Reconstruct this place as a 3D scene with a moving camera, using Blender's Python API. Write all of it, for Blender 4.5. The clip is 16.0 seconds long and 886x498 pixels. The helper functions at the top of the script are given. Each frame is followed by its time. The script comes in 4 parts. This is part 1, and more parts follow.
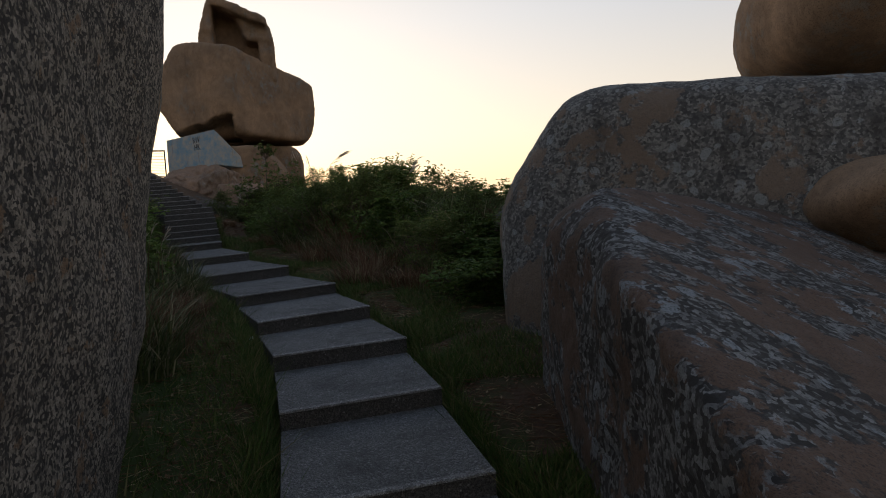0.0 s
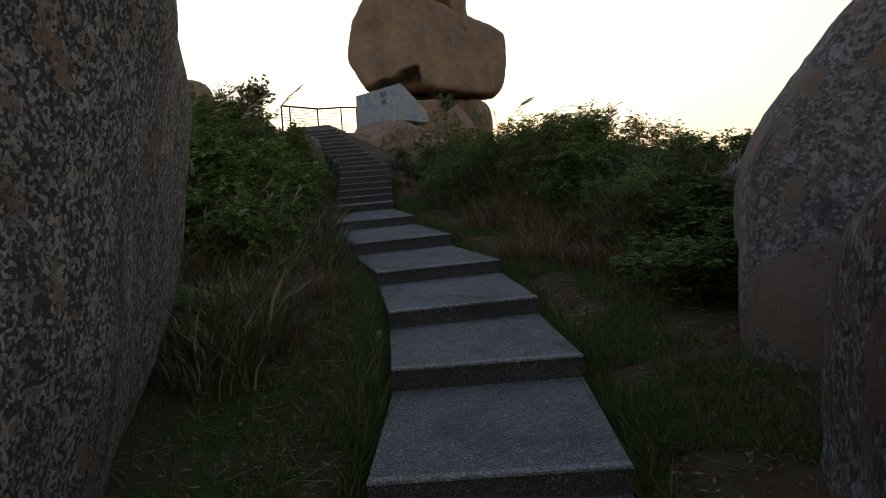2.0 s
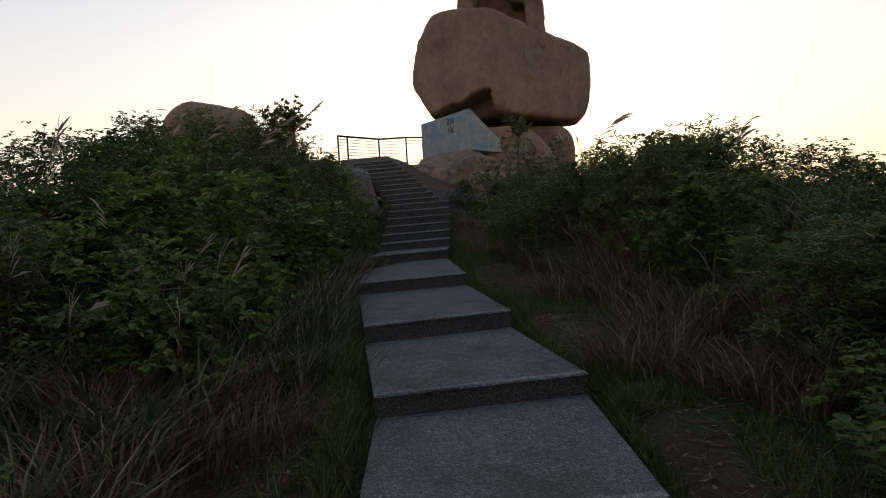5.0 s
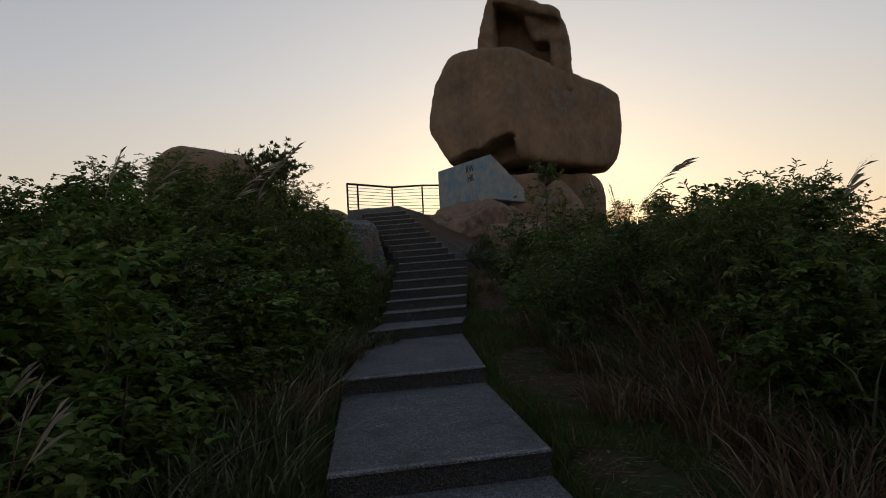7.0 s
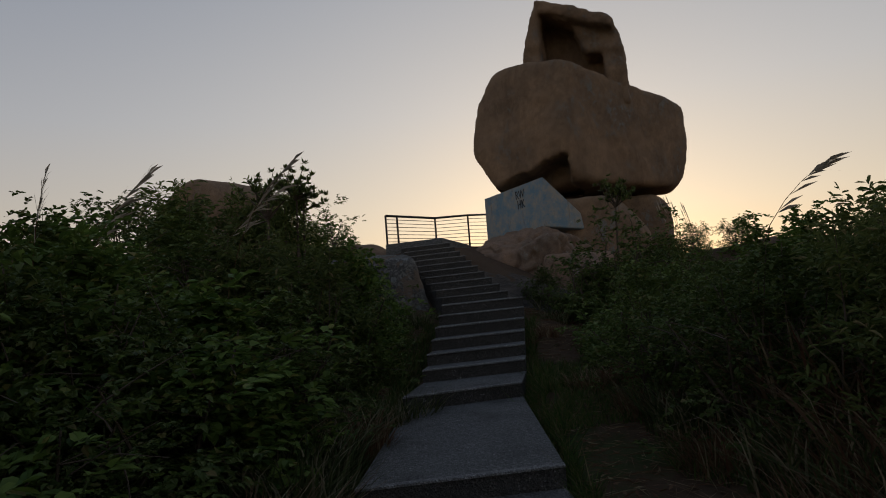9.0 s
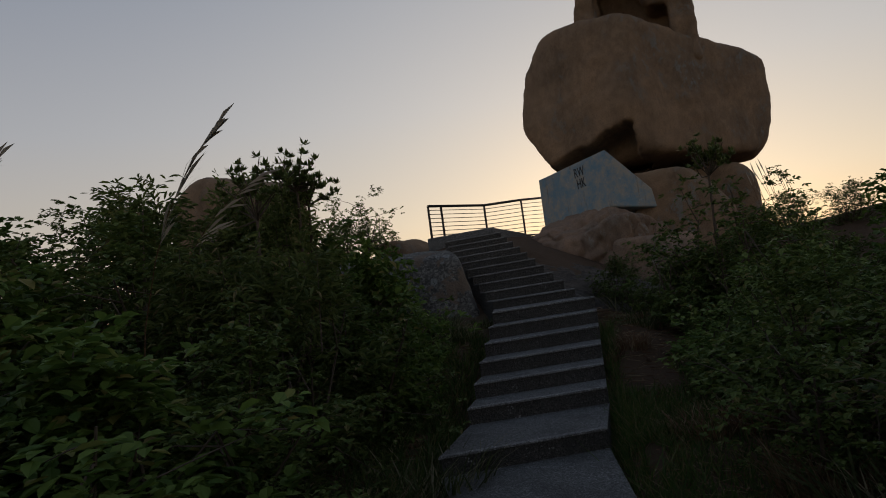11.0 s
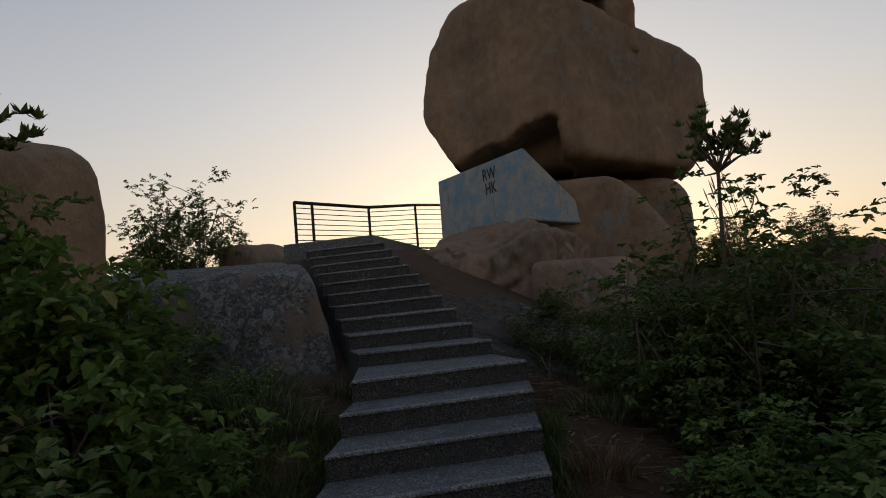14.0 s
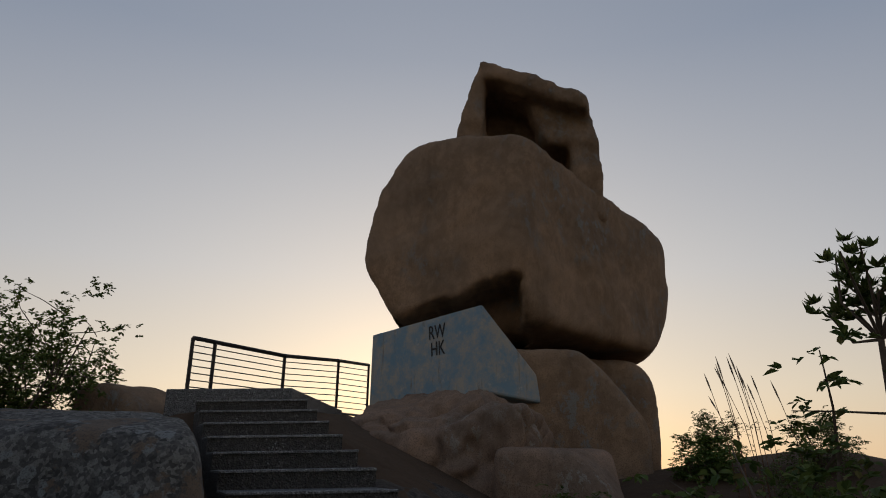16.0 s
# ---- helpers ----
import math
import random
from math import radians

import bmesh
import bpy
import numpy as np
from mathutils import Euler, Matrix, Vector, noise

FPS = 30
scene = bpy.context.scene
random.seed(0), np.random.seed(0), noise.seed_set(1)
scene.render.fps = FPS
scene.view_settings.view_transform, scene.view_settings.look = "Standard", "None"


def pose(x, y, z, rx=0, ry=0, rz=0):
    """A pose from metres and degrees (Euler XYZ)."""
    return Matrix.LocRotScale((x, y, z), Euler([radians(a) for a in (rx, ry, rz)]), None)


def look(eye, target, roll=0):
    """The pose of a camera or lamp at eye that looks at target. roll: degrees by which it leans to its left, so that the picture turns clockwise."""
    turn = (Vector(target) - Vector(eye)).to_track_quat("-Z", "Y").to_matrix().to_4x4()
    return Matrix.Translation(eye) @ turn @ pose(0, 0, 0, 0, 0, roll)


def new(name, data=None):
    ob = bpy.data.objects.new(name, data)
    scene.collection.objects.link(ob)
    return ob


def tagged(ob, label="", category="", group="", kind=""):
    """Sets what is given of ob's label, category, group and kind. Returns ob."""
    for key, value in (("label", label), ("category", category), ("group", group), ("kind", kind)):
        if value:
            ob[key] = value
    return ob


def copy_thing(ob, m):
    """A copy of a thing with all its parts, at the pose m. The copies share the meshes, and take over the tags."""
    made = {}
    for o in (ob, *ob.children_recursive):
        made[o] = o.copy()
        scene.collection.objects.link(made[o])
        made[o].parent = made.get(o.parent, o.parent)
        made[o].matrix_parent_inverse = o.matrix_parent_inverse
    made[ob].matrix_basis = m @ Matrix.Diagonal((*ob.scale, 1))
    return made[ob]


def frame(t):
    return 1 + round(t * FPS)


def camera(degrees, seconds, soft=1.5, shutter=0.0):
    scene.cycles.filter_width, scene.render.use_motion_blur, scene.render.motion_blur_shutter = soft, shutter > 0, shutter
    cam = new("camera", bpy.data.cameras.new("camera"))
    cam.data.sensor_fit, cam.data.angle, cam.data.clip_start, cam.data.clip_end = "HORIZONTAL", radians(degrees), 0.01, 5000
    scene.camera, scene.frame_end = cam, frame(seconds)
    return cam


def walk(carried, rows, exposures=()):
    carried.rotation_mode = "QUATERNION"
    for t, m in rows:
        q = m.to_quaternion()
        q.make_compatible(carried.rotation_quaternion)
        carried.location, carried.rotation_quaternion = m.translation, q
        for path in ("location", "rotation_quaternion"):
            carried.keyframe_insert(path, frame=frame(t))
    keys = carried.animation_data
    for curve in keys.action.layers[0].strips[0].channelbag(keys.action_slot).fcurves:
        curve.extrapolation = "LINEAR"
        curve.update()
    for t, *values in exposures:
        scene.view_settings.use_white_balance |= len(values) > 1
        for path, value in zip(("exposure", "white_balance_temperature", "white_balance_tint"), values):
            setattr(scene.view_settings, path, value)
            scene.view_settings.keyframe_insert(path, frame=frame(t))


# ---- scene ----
cam = camera(66.9, 16.0, 1.0)
PATH = [
    (0, (0.373, -0.723, 1.491), (0.333, 1.272, 1.359), -3.4),
    (0.5, (0.34, -0.277, 1.472), (0.028, 1.692, 1.312), -4.1),
    (1, (0.367, 0.198, 1.463), (-0.143, 2.124, 1.288), -4.3),
    (1.5, (0.321, 0.719, 1.491), (-0.24, 2.629, 1.301), -3.3),
    (2, (0.327, 1.245, 1.452), (-0.286, 3.135, 1.232), -3.0),
    (2.5, (0.185, 1.735, 1.413), (-0.469, 3.613, 1.198), -2.9),
    (3, (0.094, 2.202, 1.4), (-0.582, 4.073, 1.194), -3.0),
    (3.5, (-0.01, 2.641, 1.383), (-0.71, 4.506, 1.202), -3.1),
    (4, (-0.107, 3.097, 1.389), (-0.848, 4.947, 1.223), -3.4),
    (4.2, (-0.138, 3.287, 1.426), (-0.9, 5.13, 1.27), -3.4),
    (6.3, (-0.744, 4.989, 1.675), (-1.636, 6.779, 1.64), -2.7),
    (6.5, (-0.825, 5.183, 1.697), (-1.713, 6.975, 1.677), -2.7),
    (7, (-0.986, 5.65, 1.797), (-1.873, 7.442, 1.825), -2.9),
    (7.5, (-1.237, 6.013, 1.78), (-2.136, 7.798, 1.848), -3.5),
    (8, (-1.414, 6.418, 1.805), (-2.349, 8.183, 1.905), -4.4),
    (8.5, (-1.56, 6.813, 1.907), (-2.539, 8.552, 2.04), -4.6),
    (9, (-1.783, 7.21, 1.895), (-2.789, 8.934, 2.03), -4.6),
    (9.5, (-1.952, 7.743, 1.927), (-2.951, 9.471, 2.053), -5.2),
    (10, (-2.123, 8.085, 1.992), (-3.183, 9.779, 2.086), -6.6),
    (10.2, (-2.262, 8.222, 1.999), (-3.389, 9.872, 2.081), -7.0),
    (12.3, (-3.078, 9.985, 2.172), (-4.218, 11.618, 2.352), -8.0),
    (12.5, (-3.213, 10.137, 2.146), (-4.325, 11.791, 2.316), -8.2),
    (13, (-3.519, 10.699, 2.179), (-4.558, 12.403, 2.31), -7.7),
    (13.5, (-3.775, 11.219, 2.239), (-4.729, 12.974, 2.335), -6.9),
    (14, (-4.122, 11.696, 2.287), (-4.996, 13.491, 2.405), -4.6),
    (14.5, (-4.446, 12.127, 2.3), (-5.266, 13.929, 2.584), -3.7),
    (15, (-4.817, 12.475, 2.285), (-5.512, 14.29, 2.756), -0.5),
    (15.5, (-5.093, 12.897, 2.318), (-5.655, 14.709, 2.949), 0.5),
    (16, (-5.313, 13.254, 2.392), (-5.9, 15.068, 2.997), 0.7),
]
EXPOSURES = [(0, 1.25, 6120, 12), (0.5, 1.4, 6120, 12), (1.5, 1.6, 6120, 12), (2.5, 1.6, 6120, 12), (4.2, 1.6, 6120, 12), (6.3, 1.0, 6120, 12), (8, 0.66, 6120, 12), (9.5, 0.52, 6120, 12), (12.5, 0.66, 6120, 12), (14.5, 0.9, 6120, 12), (15.3, 0.75, 6120, 12), (16, 0.7, 6120, 12)]
walk(cam, [(t, look(eye, target, roll)) for t, eye, target, roll in PATH], EXPOSURES)


# ---- sky, sun, exposure ----
SUN_AZ, SUN_EL = radians(-19), radians(5.0)      # azimuth from +y towards +x
world = bpy.data.worlds.new("dusk_sky")
scene.world = world
world.use_nodes = True
wt = world.node_tree
sky = wt.nodes.new("ShaderNodeTexSky")
sky.sky_type = "NISHITA"
sky.sun_disc = False
sky.sun_elevation, sky.sun_rotation = SUN_EL, SUN_AZ
sky.air_density, sky.dust_density, sky.ozone_density = 1.0, 0.9, 1.0
wt.nodes["Background"].inputs["Strength"].default_value = 0.15
haze = wt.nodes.new("ShaderNodeMix")             # evening haze over the clear sky
haze.data_type = "RGBA"
haze.inputs[0].default_value = 0.92
way = wt.nodes.new("ShaderNodeTexCoord").outputs["Generated"]
up = wt.nodes.new("ShaderNodeSeparateXYZ")
wt.links.new(way, up.inputs[0])
air = wt.nodes.new("ShaderNodeValToRGB")         # warm low haze fading into cool air above
AIR = [(0.0, (2.55, 1.83, 1.12, 1)), (0.1, (2.36, 1.95, 1.48, 1)), (0.26, (1.74, 1.68, 1.64, 1)), (0.55, (0.86, 1.0, 1.24, 1)), (1.0, (0.55, 0.7, 0.98, 1))]
while len(air.color_ramp.elements) < len(AIR):
    air.color_ramp.elements.new(0.5)
for e, (p, c) in zip(air.color_ramp.elements, AIR):
    e.position, e.color = p, c
wt.links.new(up.outputs[2], air.inputs["Fac"])
toward = wt.nodes.new("ShaderNodeVectorMath")    # wide glow where the sun has gone down
toward.operation = "DOT_PRODUCT"
wt.links.new(way, toward.inputs[0])
toward.inputs[1].default_value = (math.sin(SUN_AZ) * 0.99, math.cos(SUN_AZ) * 0.99, 0.1)
glow = wt.nodes.new("ShaderNodeMath")
glow.operation = "POWER"
low = wt.nodes.new("ShaderNodeMath")
low.operation = "MAXIMUM"
wt.links.new(toward.outputs["Value"], low.inputs[0])
low.inputs[1].default_value = 0.0
wt.links.new(low.outputs[0], glow.inputs[0])
glow.inputs[1].default_value = 6.0
lit = wt.nodes.new("ShaderNodeMix")
lit.data_type, lit.blend_type = "RGBA", "ADD"
wt.links.new(glow.outputs[0], lit.inputs[0])
wt.links.new(air.outputs["Color"], lit.inputs[6])
lit.inputs[7].default_value = (1.05, 0.88, 0.62, 1)
wt.links.new(lit.outputs[2], haze.inputs[7])
wt.links.new(sky.outputs["Color"], haze.inputs[6])
wt.links.new(haze.outputs[2], wt.nodes["Background"].inputs["Color"])
sun = new("sun", bpy.data.lights.new("sun", "SUN"))
sun.data.energy, sun.data.angle, sun.data.color = 0.15, radians(12), (1.0, 0.8, 0.6)
sun.matrix_world = look((0, 0, 0), (-math.sin(SUN_AZ), -math.cos(SUN_AZ), -math.tan(radians(4))))


# ---- materials ----
def material(name, rough=0.85, spec=0.3):
    m = bpy.data.materials.new(name)
    m.use_nodes = True
    b = m.node_tree.nodes["Principled BSDF"]
    b.inputs["Roughness"].default_value = rough
    b.inputs["Specular IOR Level"].default_value = spec
    return m, m.node_tree, b


def node(tree, kind, **values):
    n = tree.nodes.new(kind)
    for k, v in values.items():
        n.inputs[k.replace("_", " ")].default_value = v
    return n


def coords(tree, stretch=(1, 1, 1)):
    tc = tree.nodes.new("ShaderNodeTexCoord")
    mp = tree.nodes.new("ShaderNodeMapping")
    mp.inputs["Scale"].default_value = stretch
    tree.links.new(tc.outputs["Object"], mp.inputs["Vector"])
    return mp.outputs["Vector"]


def noise_tex(tree, vec, scale, detail=6.0, rough=0.6):
    n = node(tree, "ShaderNodeTexNoise", Scale=scale, Detail=detail, Roughness=rough)
    tree.links.new(vec, n.inputs["Vector"])
    return n.outputs["Fac"]


def ramp(tree, fac, stops, ease="LINEAR"):
    r = tree.nodes.new("ShaderNodeValToRGB")
    r.color_ramp.interpolation = ease
    while len(r.color_ramp.elements) < len(stops):
        r.color_ramp.elements.new(0.5)
    for e, (p, c) in zip(r.color_ramp.elements, stops):
        e.position = p
        e.color = (*c, 1) if len(c) == 3 else c
    tree.links.new(fac, r.inputs["Fac"])
    return r.outputs["Color"]


def mix(tree, fac, a, b, mode="MIX"):
    m = tree.nodes.new("ShaderNodeMix")
    m.data_type, m.blend_type = "RGBA", mode
    for sock, v in ((m.inputs[0], fac), (m.inputs[6], a), (m.inputs[7], b)):
        if isinstance(v, (int, float)):
            sock.default_value = v
        elif isinstance(v, tuple):
            sock.default_value = (*v, 1)
        else:
            tree.links.new(v, sock)
    return m.outputs[2]


def bump(tree, bsdf, height, strength=0.5, distance=0.02, under=None):
    n = node(tree, "ShaderNodeBump", Strength=strength, Distance=distance)
    tree.links.new(height, n.inputs["Height"])
    if under is not None:
        tree.links.new(under, n.inputs["Normal"])
    tree.links.new(n.outputs["Normal"], bsdf.inputs["Normal"])
    return n.outputs["Normal"]


W, K = (1, 1, 1), (0, 0, 0)


def granite(name, light, dark, lichen, cover=0.5, patch=3.0, stain=0.45, relief=0.02, black_amount=0.7, upright=0.75):
    """Weathered granite: two tones, dark water stains, black and pale crusts, grit."""
    m, t, b = material(name, 0.92, 0.2)
    v = coords(t)
    vs = coords(t, (1, 1, upright))
    big = noise_tex(t, v, 0.9, 5, 0.6)
    col = mix(t, ramp(t, big, [(0.35, K), (0.65, W)]), light, dark)
    streak = noise_tex(t, coords(t, (2.2, 2.2, 0.35)), 1.0, 6, 0.65)
    col = mix(t, ramp(t, streak, [(0.5, K), (0.7, (stain,) * 3)]), col, tuple(c * 0.3 for c in dark))
    flake = noise_tex(t, vs, patch * 5, 9, 0.78)
    area2 = noise_tex(t, v, patch * 0.5, 4, 0.6)
    black = t.nodes.new("ShaderNodeMath"); black.operation = "MULTIPLY"
    t.links.new(ramp(t, flake, [(0.485, (black_amount,) * 3), (0.515, K)]), black.inputs[0])
    t.links.new(ramp(t, area2, [(0.35, (0.35,) * 3), (0.5, W)]), black.inputs[1])
    col = mix(t, black.outputs[0], col, tuple(c * 0.15 for c in dark))
    crust = noise_tex(t, vs, patch * 3.2, 9, 0.75)
    area = noise_tex(t, v, patch * 0.35, 4, 0.6)
    lim = t.nodes.new("ShaderNodeMath"); lim.operation = "MULTIPLY"
    t.links.new(ramp(t, crust, [(0.53, K), (0.57, W)]), lim.inputs[0])
    t.links.new(ramp(t, area, [(0.62 - cover * 0.3, K), (0.74 - cover * 0.3, W)]), lim.inputs[1])
    col = mix(t, lim.outputs[0], col, lichen)
    grit = noise_tex(t, v, 70, 4, 0.7)
    col = mix(t, ramp(t, grit, [(0.36, (0.8,) * 3), (0.5, K)]), col, tuple(c * 0.5 for c in dark))
    t.links.new(col, b.inputs["Base Color"])
    n0 = bump(t, b, flake, 0.7, relief)
    n1 = bump(t, b, crust, 0.8, relief, n0)
    bump(t, b, grit, 0.35, 0.006, n1)
    return m


def node_color(tree, vec, scale):
    n = node(tree, "ShaderNodeTexNoise", Scale=scale, Detail=4.0)
    tree.links.new(vec, n.inputs["Vector"])
    return n.outputs["Color"]


def lichened(name, tan, pale, flake=45.0, bare=0.56, dark=0.035, patch=3.2, relief=0.012, wide=0.0, density=0.5):
    """Granite under a skin of grey and black lichen flakes, worn through to bare tan stone in patches."""
    m, t, b = material(name, 0.93, 0.2)
    v = coords(t)
    warp = mix(t, 0.045, v, node_color(t, v, 14.0))
    cell = node(t, "ShaderNodeTexVoronoi", Scale=flake)
    t.links.new(warp, cell.inputs["Vector"])
    sep = t.nodes.new("ShaderNodeSeparateColor")
    t.links.new(cell.outputs["Color"], sep.inputs[0])
    mid = noise_tex(t, v, flake * 0.16, 5, 0.65)
    add = t.nodes.new("ShaderNodeMath"); add.operation = "MULTIPLY_ADD"
    t.links.new(mid, add.inputs[0]); add.inputs[1].default_value = 1.5; add.inputs[2].default_value = -0.75
    tone = t.nodes.new("ShaderNodeMath"); tone.operation = "ADD"
    t.links.new(sep.outputs[0], tone.inputs[0]); t.links.new(add.outputs[0], tone.inputs[1])
    shade = tuple(dark * c for c in (1.0, 0.95, 0.88))
    col = ramp(t, tone.outputs[0], [(0.0, shade), (density - 0.1, tuple(c * 1.7 for c in shade)), (density + 0.06, tuple(c * 0.5 for c in pale)), (density + 0.3, tuple(c * 0.8 for c in pale)), (1.0, pale)])
    if wide:                                      # broad rosettes of pale blue-grey lichen
        big = node(t, "ShaderNodeTexVoronoi", Scale=wide)
        t.links.new(mix(t, 0.09, v, node_color(t, v, 9.0)), big.inputs["Vector"])
        bs = t.nodes.new("ShaderNodeSeparateColor"); t.links.new(big.outputs["Color"], bs.inputs[0])
        size = t.nodes.new("ShaderNodeMath"); size.operation = "MULTIPLY_ADD"
        t.links.new(bs.outputs[0], size.inputs[0]); size.inputs[1].default_value = 0.7; size.inputs[2].default_value = -0.2
        inside = t.nodes.new("ShaderNodeMath"); inside.operation = "SUBTRACT"
        t.links.new(size.outputs[0], inside.inputs[0]); t.links.new(big.outputs["Distance"], inside.inputs[1])
        disc = mix(t, 1.0, ramp(t, inside.outputs[0], [(0.0, K), (0.03, W)]), ramp(t, noise_tex(t, v, 30, 6, 0.7), [(0.4, K), (0.47, W)]), "MULTIPLY")
        col = mix(t, disc, col, tuple(c * k for c, k in zip(pale, (1.0, 1.08, 1.16))))
    worn = noise_tex(t, v, patch, 9, 0.68)
    stone = mix(t, noise_tex(t, v, 1.3, 5, 0.6), tan, tuple(c * 0.62 for c in tan))
    col = mix(t, ramp(t, worn, [(bare, K), (bare + 0.025, (0.92,) * 3)]), col, stone)
    run = noise_tex(t, coords(t, (3.0, 3.0, 0.3)), 1.0, 6, 0.65)
    col = mix(t, ramp(t, run, [(0.52, K), (0.7, (0.6,) * 3)]), col, (0.035, 0.03, 0.026))
    grit = noise_tex(t, v, 110, 4, 0.7)
    col = mix(t, ramp(t, grit, [(0.36, (0.7,) * 3), (0.5, K)]), col, shade)
    t.links.new(col, b.inputs["Base Color"])
    n0 = bump(t, b, worn, 0.6, 0.05)
    n1 = bump(t, b, tone.outputs[0], 0.7, relief, n0)
    bump(t, b, grit, 0.4, 0.006, n1)
    return m


ROCK_NEAR = lichened("lichened_granite", (0.22, 0.15, 0.095), (0.27, 0.24, 0.2), 75.0, 0.6, 0.03, 5.0, 0.012, 0.0, 0.5)
ROCK_SLAB = lichened("grey_lichened_granite", (0.2, 0.147, 0.105), (0.21, 0.2, 0.18), 48.0, 0.54, 0.055, 1.8, 0.012, 9.0, 0.45)
ROCK_LOW = lichened("low_slab_granite", (0.135, 0.088, 0.062), (0.2, 0.2, 0.195), 44.0, 0.5, 0.03, 2.1, 0.012, 7.5, 0.55)
ROCK_TAN = granite("tan_granite", (0.3, 0.195, 0.118), (0.2, 0.138, 0.09), (0.19, 0.18, 0.16), 0.42, 1.3, 0.3, 0.012, black_amount=0.2)
ROCK_LEDGE = granite("rusty_granite", (0.32, 0.205, 0.135), (0.2, 0.145, 0.105), (0.26, 0.235, 0.2), 0.3, 2.0, 0.4, 0.02, black_amount=0.2)
ROCK_APRON = granite("dark_bedrock", (0.115, 0.092, 0.073), (0.07, 0.06, 0.05), (0.24, 0.22, 0.2), 0.2, 4.0, 0.5, 0.02)


def concrete(name, a, b_, pebble, relief=0.012):
    """Old cast concrete with exposed aggregate, pits and damp stains."""
    m, t, b = material(name, 0.93, 0.2)
    v = coords(t)
    col = mix(t, noise_tex(t, v, 1.6, 6, 0.65), a, b_)
    grain = node(t, "ShaderNodeTexVoronoi", Scale=85.0); t.links.new(v, grain.inputs["Vector"])
    sep = t.nodes.new("ShaderNodeSeparateColor"); t.links.new(grain.outputs["Color"], sep.inputs[0])
    col = mix(t, 0.55, col, ramp(t, sep.outputs[0], [(0.0, (0.25,) * 3), (0.5, (0.95,) * 3), (0.85, (1.3,) * 3), (1.0, (2.2,) * 3)]), "MULTIPLY")
    grit = noise_tex(t, v, 140, 3, 0.7)
    col = mix(t, ramp(t, grit, [(0.4, W), (0.52, K)]), col, tuple(c * 0.3 for c in a))
    sel = noise_tex(t, v, 3, 6, 0.75)
    spots = t.nodes.new("ShaderNodeMath"); spots.operation = "MULTIPLY"
    big = node(t, "ShaderNodeTexVoronoi", Scale=38.0); t.links.new(v, big.inputs["Vector"])
    t.links.new(ramp(t, big.outputs["Distance"], [(0.2, W), (0.32, K)]), spots.inputs[0])
    t.links.new(ramp(t, sel, [(0.56, K), (0.64, W)]), spots.inputs[1])
    col = mix(t, spots.outputs[0], col, pebble)
    damp = noise_tex(t, v, 2.2, 8, 0.7)
    col = mix(t, ramp(t, damp, [(0.5, K), (0.72, (0.65,) * 3)]), col, (0.05, 0.048, 0.042))
    t.links.new(col, b.inputs["Base Color"])
    n1 = bump(t, b, grain.outputs["Distance"], 0.9, relief)
    n2 = bump(t, b, grit, 0.5, 0.006, n1)
    bump(t, b, damp, 0.35, 0.02, n2)
    return m


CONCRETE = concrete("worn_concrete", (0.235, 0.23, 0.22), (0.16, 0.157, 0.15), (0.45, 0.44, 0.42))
# the step concrete again, darkened: the risers' shade is in the colour
RISER = concrete("shaded_riser_concrete", (0.12, 0.11, 0.1), (0.075, 0.07, 0.062), (0.3, 0.29, 0.27))
NOSING = concrete("smooth_concrete_edge", (0.36, 0.35, 0.33), (0.24, 0.235, 0.225), (0.45, 0.45, 0.43))


def painted_block():
    m, t, b = material("painted_concrete", 0.8, 0.3)
    v = coords(t)
    blue = mix(t, noise_tex(t, v, 1.3, 5, 0.6), (0.10, 0.20, 0.30), (0.20, 0.27, 0.30))
    worn = noise_tex(t, v, 3.2, 10, 0.8)
    col = mix(t, ramp(t, worn, [(0.42, K), (0.6, W)]), blue, (0.33, 0.30, 0.25))
    run = noise_tex(t, coords(t, (5, 5, 0.7)), 1.3, 6, 0.7)
    col = mix(t, ramp(t, run, [(0.58, K), (0.7, (0.85,) * 3)]), col, (0.14, 0.09, 0.06))
    fleck = noise_tex(t, v, 9, 6, 0.75)
    col = mix(t, ramp(t, fleck, [(0.6, K), (0.66, (0.7,) * 3)]), col, (0.36, 0.36, 0.34))
    t.links.new(col, b.inputs["Base Color"])
    bump(t, b, worn, 0.4, 0.01)
    return m


BLOCK = painted_block()


def plain(name, color, rough=0.7, spread=0.25, scale=8.0, metal=0.0):
    m, t, b = material(name, rough, 0.3)
    b.inputs["Metallic"].default_value = metal
    n = noise_tex(t, coords(t), scale, 6, 0.65)
    t.links.new(mix(t, n, tuple(c * (1 - spread) for c in color), tuple(c * (1 + spread) for c in color)), b.inputs["Base Color"])
    return m


STEEL = plain("dark_painted_steel", (0.035, 0.03, 0.028), 0.55, 0.4, 20, 0.3)
WIRE = plain("dull_wire", (0.05, 0.045, 0.04), 0.5, 0.3, 20, 0.6)
GRAFFITI = plain("black_spray_paint", (0.012, 0.012, 0.014), 0.6, 0.2)
BARK = plain("bark", (0.10, 0.075, 0.055), 0.9, 0.5, 14)
LITTER = plain("white_plastic", (0.7, 0.72, 0.74), 0.4, 0.1)


